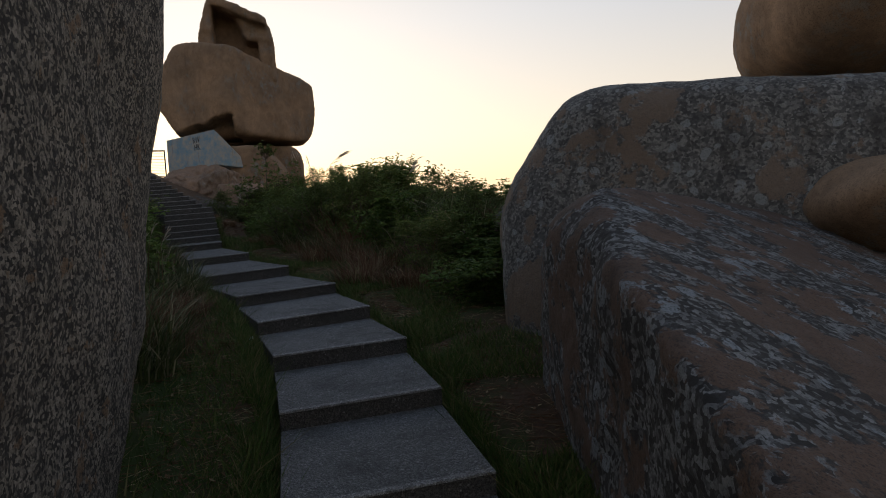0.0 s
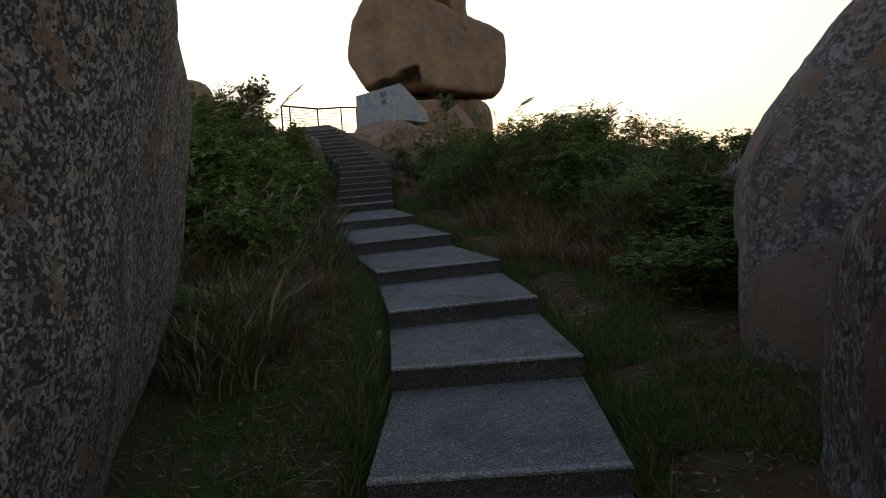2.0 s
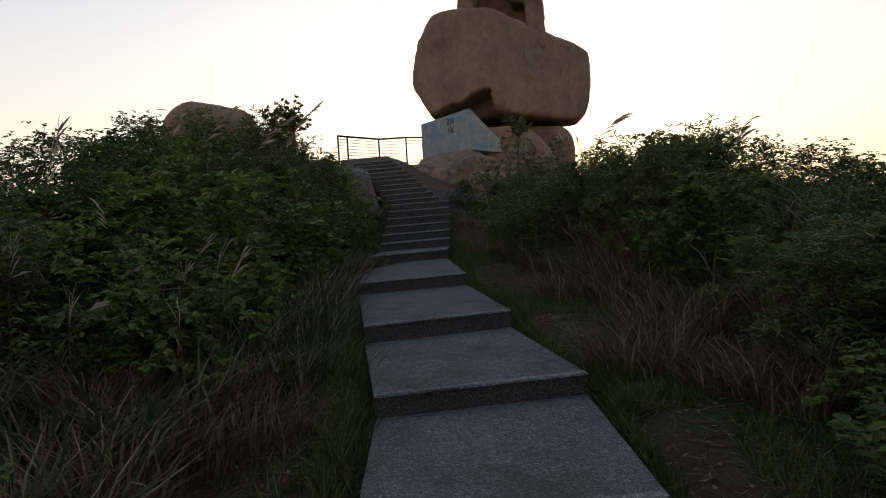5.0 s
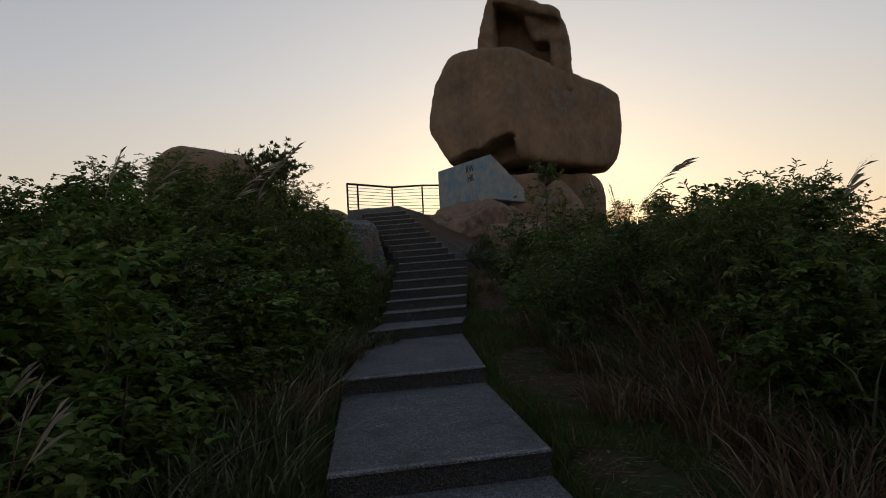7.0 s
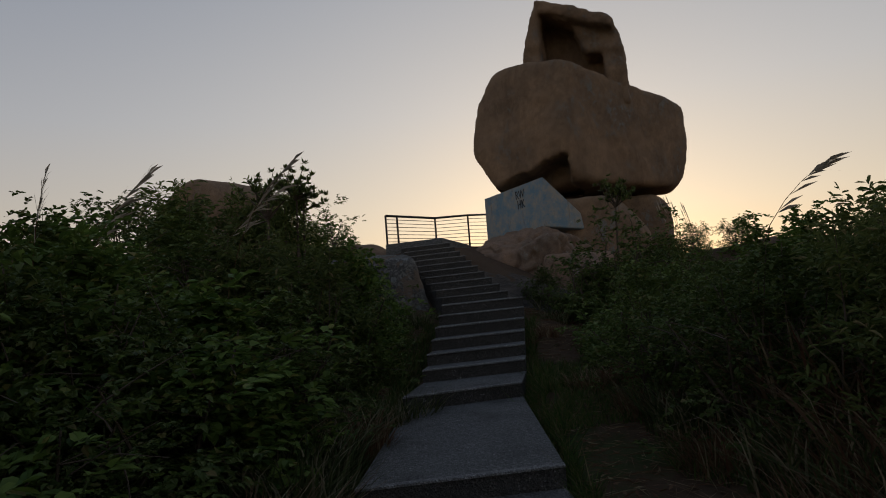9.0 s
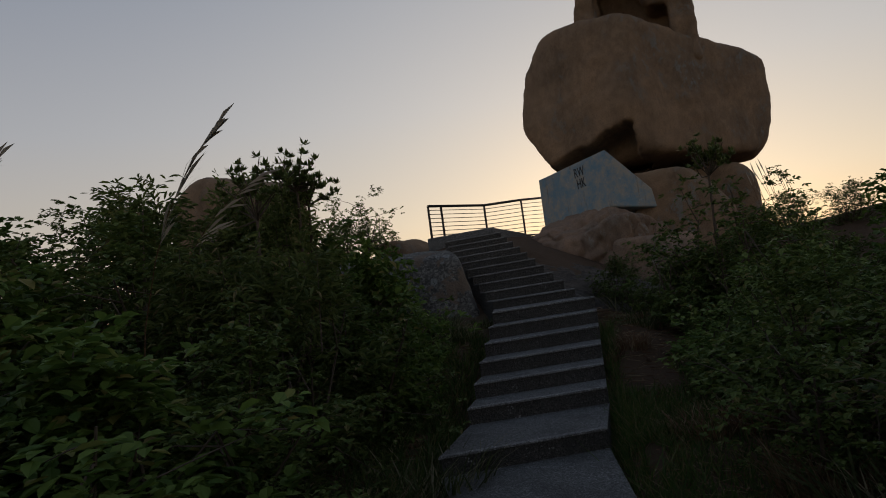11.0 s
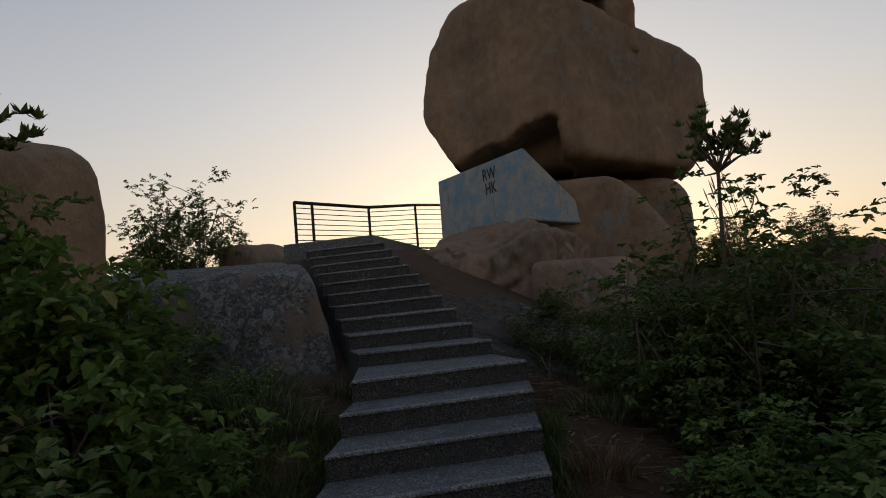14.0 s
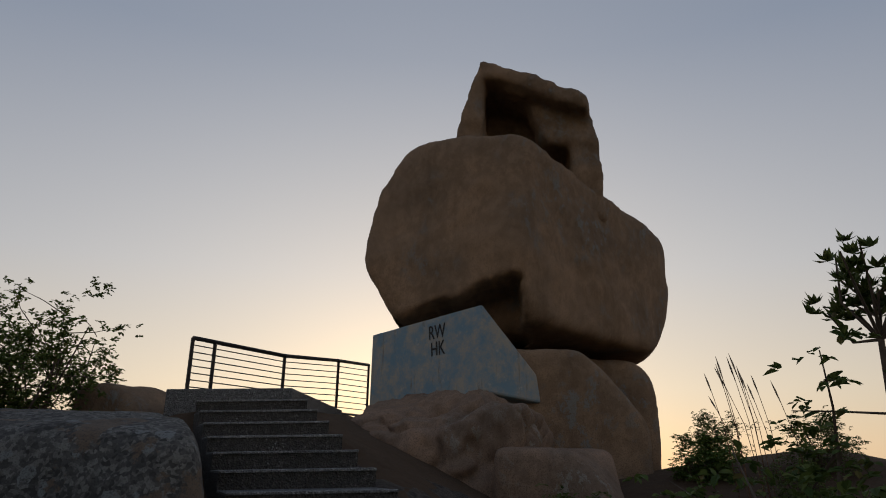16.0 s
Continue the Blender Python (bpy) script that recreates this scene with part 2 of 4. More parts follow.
def foliage(name, a, b_, tip=(0.12, 0.11, 0.04), rough=0.6, dry=0.08, thin=0.25):
    """Leaves: colour differs leaf by leaf; a little light passes through."""
    m, t, b = material(name, rough, 0.2)
    g = t.nodes.new("ShaderNodeNewGeometry")
    col = ramp(t, g.outputs["Random Per Island"], [(0.0, a), (0.75, b_), (1 - dry, b_), (1.0, tip)])
    oi = t.nodes.new("ShaderNodeObjectInfo")
    tone = ramp(t, oi.outputs["Random"], [(0.0, (0.75,) * 3), (1.0, (1.2,) * 3)])
    col = mix(t, 1.0, col, tone, "MULTIPLY")
    t.links.new(col, b.inputs["Base Color"])
    tr = t.nodes.new("ShaderNodeBsdfTranslucent")
    t.links.new(col, tr.inputs["Color"])
    mx = t.nodes.new("ShaderNodeMixShader")
    mx.inputs[0].default_value = thin
    t.links.new(b.outputs[0], mx.inputs[1]); t.links.new(tr.outputs[0], mx.inputs[2])
    t.links.new(mx.outputs[0], t.nodes["Material Output"].inputs["Surface"])
    return m


LEAF_BROAD = foliage("broad_leaves", (0.055, 0.1, 0.02), (0.135, 0.195, 0.04), (0.22, 0.19, 0.06), thin=0.38)
LEAF_FINE = foliage("small_dark_leaves", (0.055, 0.09, 0.022), (0.13, 0.17, 0.042), (0.2, 0.165, 0.065), thin=0.3)
LEAF_PALE = foliage("pale_round_leaves", (0.08, 0.135, 0.03), (0.17, 0.225, 0.055), thin=0.4)
LEAF_NARROW = foliage("narrow_leaves", (0.068, 0.1, 0.028), (0.155, 0.185, 0.055), (0.28, 0.225, 0.11), thin=0.35)
GRASS_LONG = foliage("long_grass", (0.04, 0.065, 0.018), (0.11, 0.12, 0.045), (0.36, 0.3, 0.19), 0.6, 0.3, 0.35)
GRASS_DRY = foliage("dry_grass", (0.13, 0.06, 0.034), (0.2, 0.125, 0.07), (0.34, 0.27, 0.16), 0.7, 0.4, 0.35)
GRASS_LAWN = foliage("short_grass", (0.035, 0.068, 0.014), (0.09, 0.13, 0.03), (0.22, 0.165, 0.085), 0.6, 0.3, 0.35)
PLUME = foliage("seed_plume", (0.32, 0.27, 0.2), (0.42, 0.36, 0.28), (0.5, 0.44, 0.35), 0.8, 0.3, 0.4)


def soil():
    m, t, b = material("earth_and_turf", 0.97, 0.1)
    v = coords(t)
    earth = mix(t, noise_tex(t, v, 9, 8, 0.7), (0.05, 0.032, 0.022), (0.12, 0.08, 0.05))
    turf = mix(t, noise_tex(t, v, 25, 6, 0.7), (0.025, 0.045, 0.012), (0.06, 0.08, 0.028))
    where = noise_tex(t, v, 0.8, 7, 0.7)
    sep = t.nodes.new("ShaderNodeSeparateXYZ"); t.links.new(v, sep.inputs[0])
    upper = t.nodes.new("ShaderNodeMapRange"); t.links.new(sep.outputs[1], upper.inputs[0])
    upper.inputs[1].default_value, upper.inputs[2].default_value, upper.inputs[3].default_value, upper.inputs[4].default_value = 12.5, 15.5, 0.0, 0.3
    less = t.nodes.new("ShaderNodeMath"); less.operation = "SUBTRACT"
    t.links.new(where, less.inputs[0]); t.links.new(upper.outputs[0], less.inputs[1])
    col = mix(t, ramp(t, less.outputs[0], [(0.45, K), (0.58, W)]), earth, turf)
    t.links.new(col, b.inputs["Base Color"])
    bump(t, b, noise_tex(t, v, 30, 8, 0.75), 0.7, 0.03)
    return m


SOIL = soil()


# ---- mesh helpers ----
def thing(name, label, category, group="", kind="", at=(0, 0, 0)):
    ob = new(name)
    ob.location = at
    return tagged(ob, label, category, group, kind)


def mesh_ob(name, bm, mat, parent=None, label="", smooth=False, at=None):
    me = bpy.data.meshes.new(name)
    bm.to_mesh(me)
    bm.free()
    me.materials.append(mat)
    if smooth:
        me.polygons.foreach_set("use_smooth", [True] * len(me.polygons))
    ob = new(name, me)
    if parent is not None:
        ob.parent = parent
    if at is not None:
        ob.location = at
    return tagged(ob, label)


def raw_mesh(name, verts, faces, mat, parent=None, label="", smooth=False):
    me = bpy.data.meshes.new(name)
    me.from_pydata([tuple(v) for v in verts], [], faces)
    me.materials.append(mat)
    if smooth:
        me.polygons.foreach_set("use_smooth", [True] * len(me.polygons))
    ob = new(name, me)
    if parent is not None:
        ob.parent = parent
    return tagged(ob, label)


def tube(bm, pts, radii, sides=6):
    """A tapered tube along pts."""
    rings = []
    for i, p in enumerate(pts):
        a, b = Vector(pts[max(i - 1, 0)]), Vector(pts[min(i + 1, len(pts) - 1)])
        d = (b - a).normalized()
        side = d.cross(Vector((0, 0, 1)) if abs(d.z) < 0.95 else Vector((1, 0, 0))).normalized()
        up = side.cross(d)
        r = radii[i] if isinstance(radii, (list, tuple)) else radii
        rings.append([bm.verts.new(Vector(p) + r * (math.cos(2 * math.pi * k / sides) * side + math.sin(2 * math.pi * k / sides) * up)) for k in range(sides)])
    for r0, r1 in zip(rings, rings[1:]):
        for k in range(sides):
            bm.faces.new((r0[k], r0[(k + 1) % sides], r1[(k + 1) % sides], r1[k]))
    bm.faces.new(rings[0][::-1])
    bm.faces.new(rings[-1])


def fbm(p, octaves=4):
    return noise.fractal(p, 0.9, 2.1, octaves)


# ---- the hill ----
LINE = [(0.75, -30, -2.6), (0.75, -6, -0.75), (0.7, -1, -0.3), (0.35, 1.5, -0.12), (0.0, 2.7, -0.08), (-0.35, 3.97, 0.06), (-0.7, 5.18, 0.2), (-1.15, 6.28, 0.34), (-1.74, 7.5, 0.48), (-2.64, 8.86, 0.62),
        (-3.77, 10.6, 0.77), (-4.97, 12.84, 0.9), (-5.4, 13.7, 1.0), (-6.1, 15.5, 1.6), (-6.6, 16.2, 1.72), (-9.0, 18.7, 2.8), (-9.8, 20.2, 3.0), (-10.4, 23.0, 3.05), (-10.5, 26, 2.6), (-10.5, 40, -3)]
LP = np.array(LINE)


def on_line(x, y):
    """Height of the walked line at its nearest place, and the signed distance from it (left is negative)."""
    p = np.array((x, y))
    a, b = LP[:-1, :2], LP[1:, :2]
    d = b - a
    k = np.clip(((p - a) * d).sum(1) / (d * d).sum(1), 0, 1)
    q = a + k[:, None] * d
    r = np.hypot(*(p - q).T)
    w = 1 / (r + 0.05) ** 4
    i = int(r.argmin())
    z = float((w * (LP[:-1, 2] + k * (LP[1:, 2] - LP[:-1, 2]))).sum() / w.sum())
    side = d[i, 0] * (p - a[i])[1] - d[i, 1] * (p - a[i])[0]
    return z, float(r[i]) * (-1 if side > 0 else 1)


def ground_z(x, y):
    z, s = on_line(x, y)
    off = abs(s)
    high = min(max((y - 13.0) / 3.0, 0), 1)              # how far up the steep part
    if s < 0:
        z += 0.18 * min(max(off - 1.2, 0), 3.0) * (1 - high) - 0.3 * high * min(max(off - 0.5, 0), 4.0)
    else:
        z += 0.1 * min(max(off - 1.0, 0), 3.0) * (1 - high) - 0.36 * high * min(max(off - 0.5, 0), 2.4) + 0.28 * high * min(max(off - 3.4, 0), 4.0)
    z -= 0.02 * max(off - 5.0, 0) ** 1.7
    far = math.hypot(x + 4, y - 8)
    z -= max(far - 24, 0) * 0.35 if far < 120 else 33.6 + (far - 120) * 0.02
    z = max(z, -45.0)
    if off > 0.75:
        z += 0.05 * min(off - 0.75, 1) * fbm(Vector((x * 0.9, y * 0.9, 0)), 4)
    if y < 18.6:
        z -= 0.26 * min(max((0.82 - off) / 0.3, 0), 1)   # the bed cut for the steps
    return z


def build_ground():
    xs = sorted(set([round(-16 + 0.25 * i, 3) for i in range(85)] + [-3000, -1500, -700, -350, -180, -110, -75, -55, -42, -34, -28, -24, -21, -18, 7, 9, 12, 16, 21, 28, 36, 46, 60, 85, 130, 220, 400, 800, 1500, 3000]))
    ys = sorted(set([round(-3 + 0.25 * i, 3) for i in range(121)] + [-3000, -1500, -700, -350, -180, -110, -70, -45, -30, -20, -14, -10, -7, -5, 29, 31.5, 35, 40, 47, 56, 70, 95, 140, 220, 400, 800, 1500, 3000]))
    verts = [(x, y, ground_z(x, y)) for y in ys for x in xs]
    n = len(xs)
    faces = [(j * n + i, j * n + i + 1, (j + 1) * n + i + 1, (j + 1) * n + i) for j in range(len(ys) - 1) for i in range(n - 1)]
    ob = raw_mesh("ground", verts, faces, SOIL, smooth=True)
    tagged(ob, "hilltop ground of brown earth and thin turf", "ground", kind="structure")


build_ground()


# ---- boulders ----
def rock_body(bm, mid, planes, power, rough, grain, level, seed, ridges=0.0, notches=()):
    """A rounded body bounded by planes (normal, distance) about its middle, weathered by noise; notches push part of it in."""
    made = bmesh.ops.create_icosphere(bm, subdivisions=level, radius=1)["verts"]
    dirs = np.array([v.co[:] for v in made])
    acc = np.zeros(len(dirs))
    for nrm, dist in planes:
        nv = np.array(nrm, float)
        nv /= np.linalg.norm(nv)
        acc += np.maximum(dirs @ nv / dist, 0) ** power
    pts = dirs * (acc ** (-1 / power))[:, None]
    for bounds, push in notches:
        k = np.ones(len(pts))
        jit = np.array([noise.noise_vector(Vector(p) * 1.6 + Vector((seed, 0, 3)))[:] for p in pts]) * 0.16
        for nrm, least, soft in bounds:
            k = k * np.clip(((pts + jit) @ np.array(nrm, float) - least) / soft, 0, 1)
        pts = pts + k[:, None] * np.array(push)
    off = Vector((seed * 7.3, seed * 3.1, seed * 5.7))
    for v, p, d in zip(made, pts, dirs):
        p, d = Vector(p), Vector(d)
        h = rough * fbm(p * grain + off, 5)
        if ridges:
            h -= ridges * max(0.0, 0.25 - abs(noise.noise(p * grain * 1.7 + off * 2)))
        v.co = p + d * (h + 0.22 * rough * fbm(p * grain * 6 + off, 2)) + Vector(mid)


def boulder(name, label, at, planes, mat, power=9, rough=0.06, grain=0.5, level=5, seed=0, turn=0, group="", ridges=0.0, notches=(), more=()):
    bm = bmesh.new()
    if planes:
        rock_body(bm, (0, 0, 0), planes, power, rough, grain, level, seed, ridges, notches)
    for n, (mid, faces, sharp) in enumerate(more):
        rock_body(bm, mid, faces, sharp, rough, grain, level, seed + n + 20)
    ob = mesh_ob(name, bm, mat, smooth=True)
    if more:                                      # grow the bodies together into one weathered stone
        weld = ob.modifiers.new("weld", "REMESH")
        weld.mode, weld.voxel_size = "VOXEL", 0.06
        ease = ob.modifiers.new("ease", "SMOOTH")
        ease.factor, ease.iterations = 0.5, 6
        whole = bpy.data.meshes.new_from_object(ob.evaluated_get(bpy.context.evaluated_depsgraph_get()))
        ob.modifiers.clear()
        for v in whole.vertices:
            v.co += v.normal * 0.06 * fbm(v.co * 2.2 + Vector((seed, 0, 0)), 5)
        whole.polygons.foreach_set("use_smooth", [True] * len(whole.polygons))
        ob.data = whole
    ob.matrix_world = pose(*at, 0, 0, turn)
    return tagged(ob, label, "boulder", group)


X, Y, Z = (1, 0, 0), (0, 1, 0), (0, 0, 1)
NX, NY, NZ = (-1, 0, 0), (0, -1, 0), (0, 0, -1)

boulder("boulder", "tall dark lichen-crusted granite boulder beside the path", (-2.64, 1.98, 1.51),
        [((1.0, 0.14, -0.08), 1.54), ((0.82, 0.51, -0.2), 1.64), ((0.23, 0.92, -0.14), 2.82), (Z, 3.0), (NX, 2.6), (NY, 2.6), ((0.17, 0.35, -0.84), 1.95), ((-0.7, -0.7, 0), 2.7), ((-0.7, 0.7, 0), 2.6), ((0.6, -0.8, 0), 2.35), ((-0.53, 0, 0.85), 2.9), ((0, -0.7, 0.7), 2.9), ((0.4, 0.63, 0.52), 2.32)], ROCK_NEAR, 16, 0.05, 0.9, 6, 1)
boulder("boulder", "low slab-like granite boulder with pale lichen on its sloping top", (2.56, 2.52, 0.38),
        [((-0.97, -0.04, 0), 1.53), ((0.28, -0.23, 0.76), 0.34), ((-0.54, -0.08, 0.88), 1.53), ((-0.01, 0.97, -0.1), 2.31), (NY, 2.3), (X, 1.86), (NZ, 1.4), ((0.79, 0.69, 0.02), 2.01), ((0.7, -0.7, 0), 2.4), ((-0.6, -0.8, 0), 2.5), ((-0.8, 0.58, 0.04), 2.51), ((-0.45, 0.47, 0.88), 2.05), ((-0.15, 0.47, 0.91), 1.85)], ROCK_LOW, 22, 0.07, 1.1, 6, 2)
boulder("boulder", "big rounded grey granite boulder with lichen crusts", (3.48, 7.24, 1.15),
        [((-0.33, -0.89, 0.22), 2.34), ((-0.81, 0.1, 0.67), 2.21), ((-1.01, 0.1, -0.04), 2.54), ((0.04, -0.11, 1.02), 1.5), (X, 4.2), (Y, 2.6), (NZ, 2.2), ((0.7, 0.7, 0.2), 3.7), ((0.76, -0.62, 0.09), 3.94), ((0.6, 0, 0.8), 3.0), ((-0.6, 0.8, 0), 3.1), ((-0.32, 0.68, 0.65), 2.32)], ROCK_SLAB, 14, 0.06, 0.8, 6, 3)
boulder("boulder", "rounded brown boulder perched on a larger one", (5.9, 7.5, 3.7),
        [(NX, 1.75), ((-0.6, 0, 0.8), 1.75), (Z, 1.5), (X, 1.9), (Y, 1.7), (NY, 1.6), ((0.2, -0.6, -0.8), 0.95), (NZ, 1.1)], ROCK_TAN, 3.6, 0.06, 0.8, 5, 4)
boulder("boulder", "small brown boulder wedged between two larger boulders", (4.05, 4.6, 1.3),
        [(NX, 0.95), (X, 1.1), (Z, 0.42), ((-0.6, 0, 0.8), 0.62), (NZ, 0.5), ((-0.5, -0.2, -0.8), 0.55), (Y, 0.8), (NY, 0.7), ((0, -0.7, -0.7), 0.45)], ROCK_TAN, 6, 0.04, 1.2, 5, 5)
boulder("boulder", "grey boulder half hidden behind shrubs", (1.7, 10.3, 0.75),
        [(NX, 0.9), (X, 1.6), (Z, 0.75), ((-0.7, 0, 0.7), 0.85), (NZ, 1.2), (Y, 1.0), (NY, 0.9)], ROCK_SLAB, 8, 0.05, 1.0, 5, 6)
boulder("boulder", "grey lichen-spotted boulder against the flank of the stairs", (-9.2, 17.0, 1.85),
        [((0.03, -0.1, 1), 0.8), ((0.15, -0.95, 0.25), 1.16), ((0.7, 0.66, 0.2), 0.8), ((0.75, -0.6, 0.1), 1.75), (NX, 3.0), (Y, 1.2), (NZ, 1.5)], ROCK_SLAB, 20, 0.06, 1.0, 6, 7)
boulder("boulder", "rounded tan boulder rising out of the bushes", (-11.5, 16.0, 3.0),
        [(X, 0.66), (NX, 0.85), (Z, 1.36), ((0.7, 0, 0.7), 1.14), ((-0.7, 0, 0.7), 1.25), (NZ, 2.2), (Y, 0.9), (NY, 0.9)], ROCK_TAN, 10, 0.04, 0.9, 5, 8)
boulder("boulder", "small brown boulder beside the top of the stairs", (-11.2, 19.75, 2.78),
        [(X, 0.5), (NX, 0.4), (Z, 0.42), ((0.6, 0, 0.8), 0.42), (NZ, 0.6), (Y, 0.5), (NY, 0.5)], ROCK_TAN, 9, 0.03, 1.4, 4, 9)

# the balanced rock, its cap and its bed, turned to face the stairs
TURN = 12.6
boulder("balanced_rock", "huge tan granite boulder balanced on smaller rocks", (-7.884, 24.941, 5.763),
        [((-0.99, 0.04, 0.09), 2.3), ((-0.7, -0.09, 0.55), 2.67), ((-0.92, -0.03, -0.57), 2.19), ((0.05, 0.02, 1.04), 1.96), ((0.24, 0.04, 0.92), 1.68), ((1.05, -0.06, -0.06), 3.04), ((0.93, -0.04, -0.63), 3.03), ((0.02, -0.04, -0.95), 1.5),
         ((-0.37, -0.93, 0.12), 2.05), ((0.8, -0.73, 0.02), 1.74), ((0.16, -0.55, -0.81), 2.3), ((0.09, 0.93, -0.33), 2.44), ((0.67, -0.07, 0.75), 2.88)], ROCK_TAN, 24, 0.09, 0.7, 6, 10,
        notches=[((((0.29, 0, -1), 0.72, 0.1), ((-1, 0.1, 0), -0.5, 0.14), ((0, -1, 0), 0.2, 0.5)), (0.1, 1.2, 0.1))], turn=TURN, group="balanced rocks")
boulder("cap_rock", "hollowed tan granite block standing on the balanced rock", (-7.45, 24.7, 8.12), (), ROCK_TAN, 16, 0.06, 1.3, 5, 11, turn=TURN, group="balanced rocks",
        more=[((0.1, 0.75, -0.2), [((0.34, 0, 0.94), 1.0), (NX, 1.0), (X, 1.2), (NZ, 1.6), (NY, 0.2), (Y, 0.3), ((0.75, 0, 0.66), 1.1)], 16),
              ((-0.92, 0.0, 0.0), [((-1, 0, 0.22), 0.24), (X, 0.22), (Z, 1.27), (NZ, 1.6), (NY, 0.8), (Y, 0.95), ((-0.6, 0, 0.8), 1.08)], 14),
              ((0.15, 0.0, 0.8), [((0.39, 0, 0.92), 0.24), ((-0.39, 0, -0.92), 0.1), (NX, 1.0), (X, 1.05), (NY, 0.85), (Y, 0.95)], 12),
              ((1.08, 0.3, -0.45), [((1, 0, 0.08), 0.3), (NX, 0.22), ((0.5, 0, 0.86), 0.88), (NZ, 1.25), (NY, 0.72), (Y, 0.65)], 14),
              ((0.58, 0.1, 0.28), [(X, 0.42), ((-1, 0, -0.35), 0.32), (Z, 0.4), (NZ, 0.44), (NY, 0.52), (Y, 0.5)], 7)])
boulder("bed_rock", "brown granite boulder carrying the balanced rock", (-6.55, 26.0, 3.0),
        [(X, 1.0), (NX, 1.6), (Z, 1.16), ((0.7, 0, 0.7), 1.32), (NZ, 1.6), (NY, 0.95), (Y, 1.2)], ROCK_TAN, 10, 0.05, 0.9, 5, 12, turn=TURN, group="bed rocks")
boulder("bed_rock", "smooth sloping granite slab under the balanced rock", (-6.85, 23.9, 2.95),
        [((0.75, -0.1, 0.65), 0.98), (NX, 0.8), (Z, 1.05), (NZ, 1.4), (NY, 0.9), (Y, 1.0), (X, 1.2)], ROCK_TAN, 18, 0.05, 0.9, 5, 13, turn=TURN, group="bed rocks")
boulder("bed_rock", "rust-stained cracked granite ledge below the painted block", (-7.85, 21.5, 2.45),
        [((-0.25, -0.25, 0.93), 0.66), ((0.35, 0, 0.93), 0.8), ((-0.2, -0.95, 0.1), 1.05), ((0.9, -0.2, 0.1), 1.1), (NX, 1.4), (Y, 1.5), (NZ, 1.2)], ROCK_LEDGE, 30, 0.14, 1.4, 6, 14, turn=TURN, group="bed rocks", ridges=0.5)
boulder("bed_rock", "low dark boulder with a hollow at its foot", (-6.5, 20.8, 2.05),
        [(X, 0.75), (NX, 0.6), (Z, 0.5), ((0.6, -0.4, 0.6), 0.6), (NZ, 0.8), (NY, 0.6), (Y, 0.9)], ROCK_LEDGE, 10, 0.05, 1.2, 5, 15, turn=TURN, group="bed rocks")
boulder("bed_rock", "smooth dark bedrock apron sloping beside the stairs", (-6.6, 18.0, 1.2),
        [((0.372, -0.05, 1), 0.66), ((-0.728, -0.685, 0), 0.8), ((0.7, -0.7, 0.1), 1.3), (X, 1.6), (Y, 1.3), ((0.7, 0.7, 0), 2.0), (NZ, 1.0), (NX, 2.3)], ROCK_APRON, 26, 0.07, 1.3, 6, 16, group="bed rocks", ridges=0.12)


# ---- painted block with its spray-painted letters ----
def build_block():
    block = thing("painted_block", "weathered concrete block with flaking blue paint and black graffiti letters", "block", at=(-8.5, 22.7, 3.0))
    f = [(-9.73, 23.2, 2.95), (-7.62, 22.1, 3.3), (-7.6, 22.12, 4.5), (-9.73, 23.22, 4.35)]
    r = [(-9.3, 24.2, 2.95), (-6.95, 22.95, 3.2), (-7.0, 22.92, 3.6), (-9.3, 24.2, 4.35)]
    bm = bmesh.new()
    vs = [bm.verts.new(Vector(p) - Vector((-8.5, 22.7, 3.0))) for p in f + r]
    for q in ((0, 1, 2, 3), (1, 5, 6, 2), (5, 4, 7, 6), (4, 0, 3, 7), (3, 2, 6, 7), (4, 5, 1, 0)):
        bm.faces.new([vs[i] for i in q])
    bmesh.ops.bevel(bm, geom=bm.edges[:], offset=0.03, segments=2, affect="EDGES", profile=0.5)
    mesh_ob("body", bm, BLOCK, block)
    a, b, d = Vector(f[3]), Vector(f[2]), Vector(f[0])
    ux = (b - a).normalized()
    nrm = ux.cross((a - d).normalized()).normalized()
    uz = nrm.cross(ux)
    for word, u, w in (("RW", 1.32, 0.33), ("HK", 1.36, 0.58)):
        cu = bpy.data.curves.new("graffiti", "FONT")
        cu.body, cu.size, cu.extrude = word, 0.30, 0.003
        cu.materials.append(GRAFFITI)
        ob = new("graffiti", cu)
        ob.parent = block
        o = a + ux * u - uz * w + nrm * 0.006 - Vector((-8.5, 22.7, 3.0))
        ob.matrix_local = Matrix(((ux.x * 0.72, uz.x, nrm.x, o.x), (ux.y * 0.72, uz.y, nrm.y, o.y), (ux.z * 0.72, uz.z, nrm.z, o.z), (0, 0, 0, 1)))
        tagged(ob, "black spray-painted letters")
    return block


build_block()


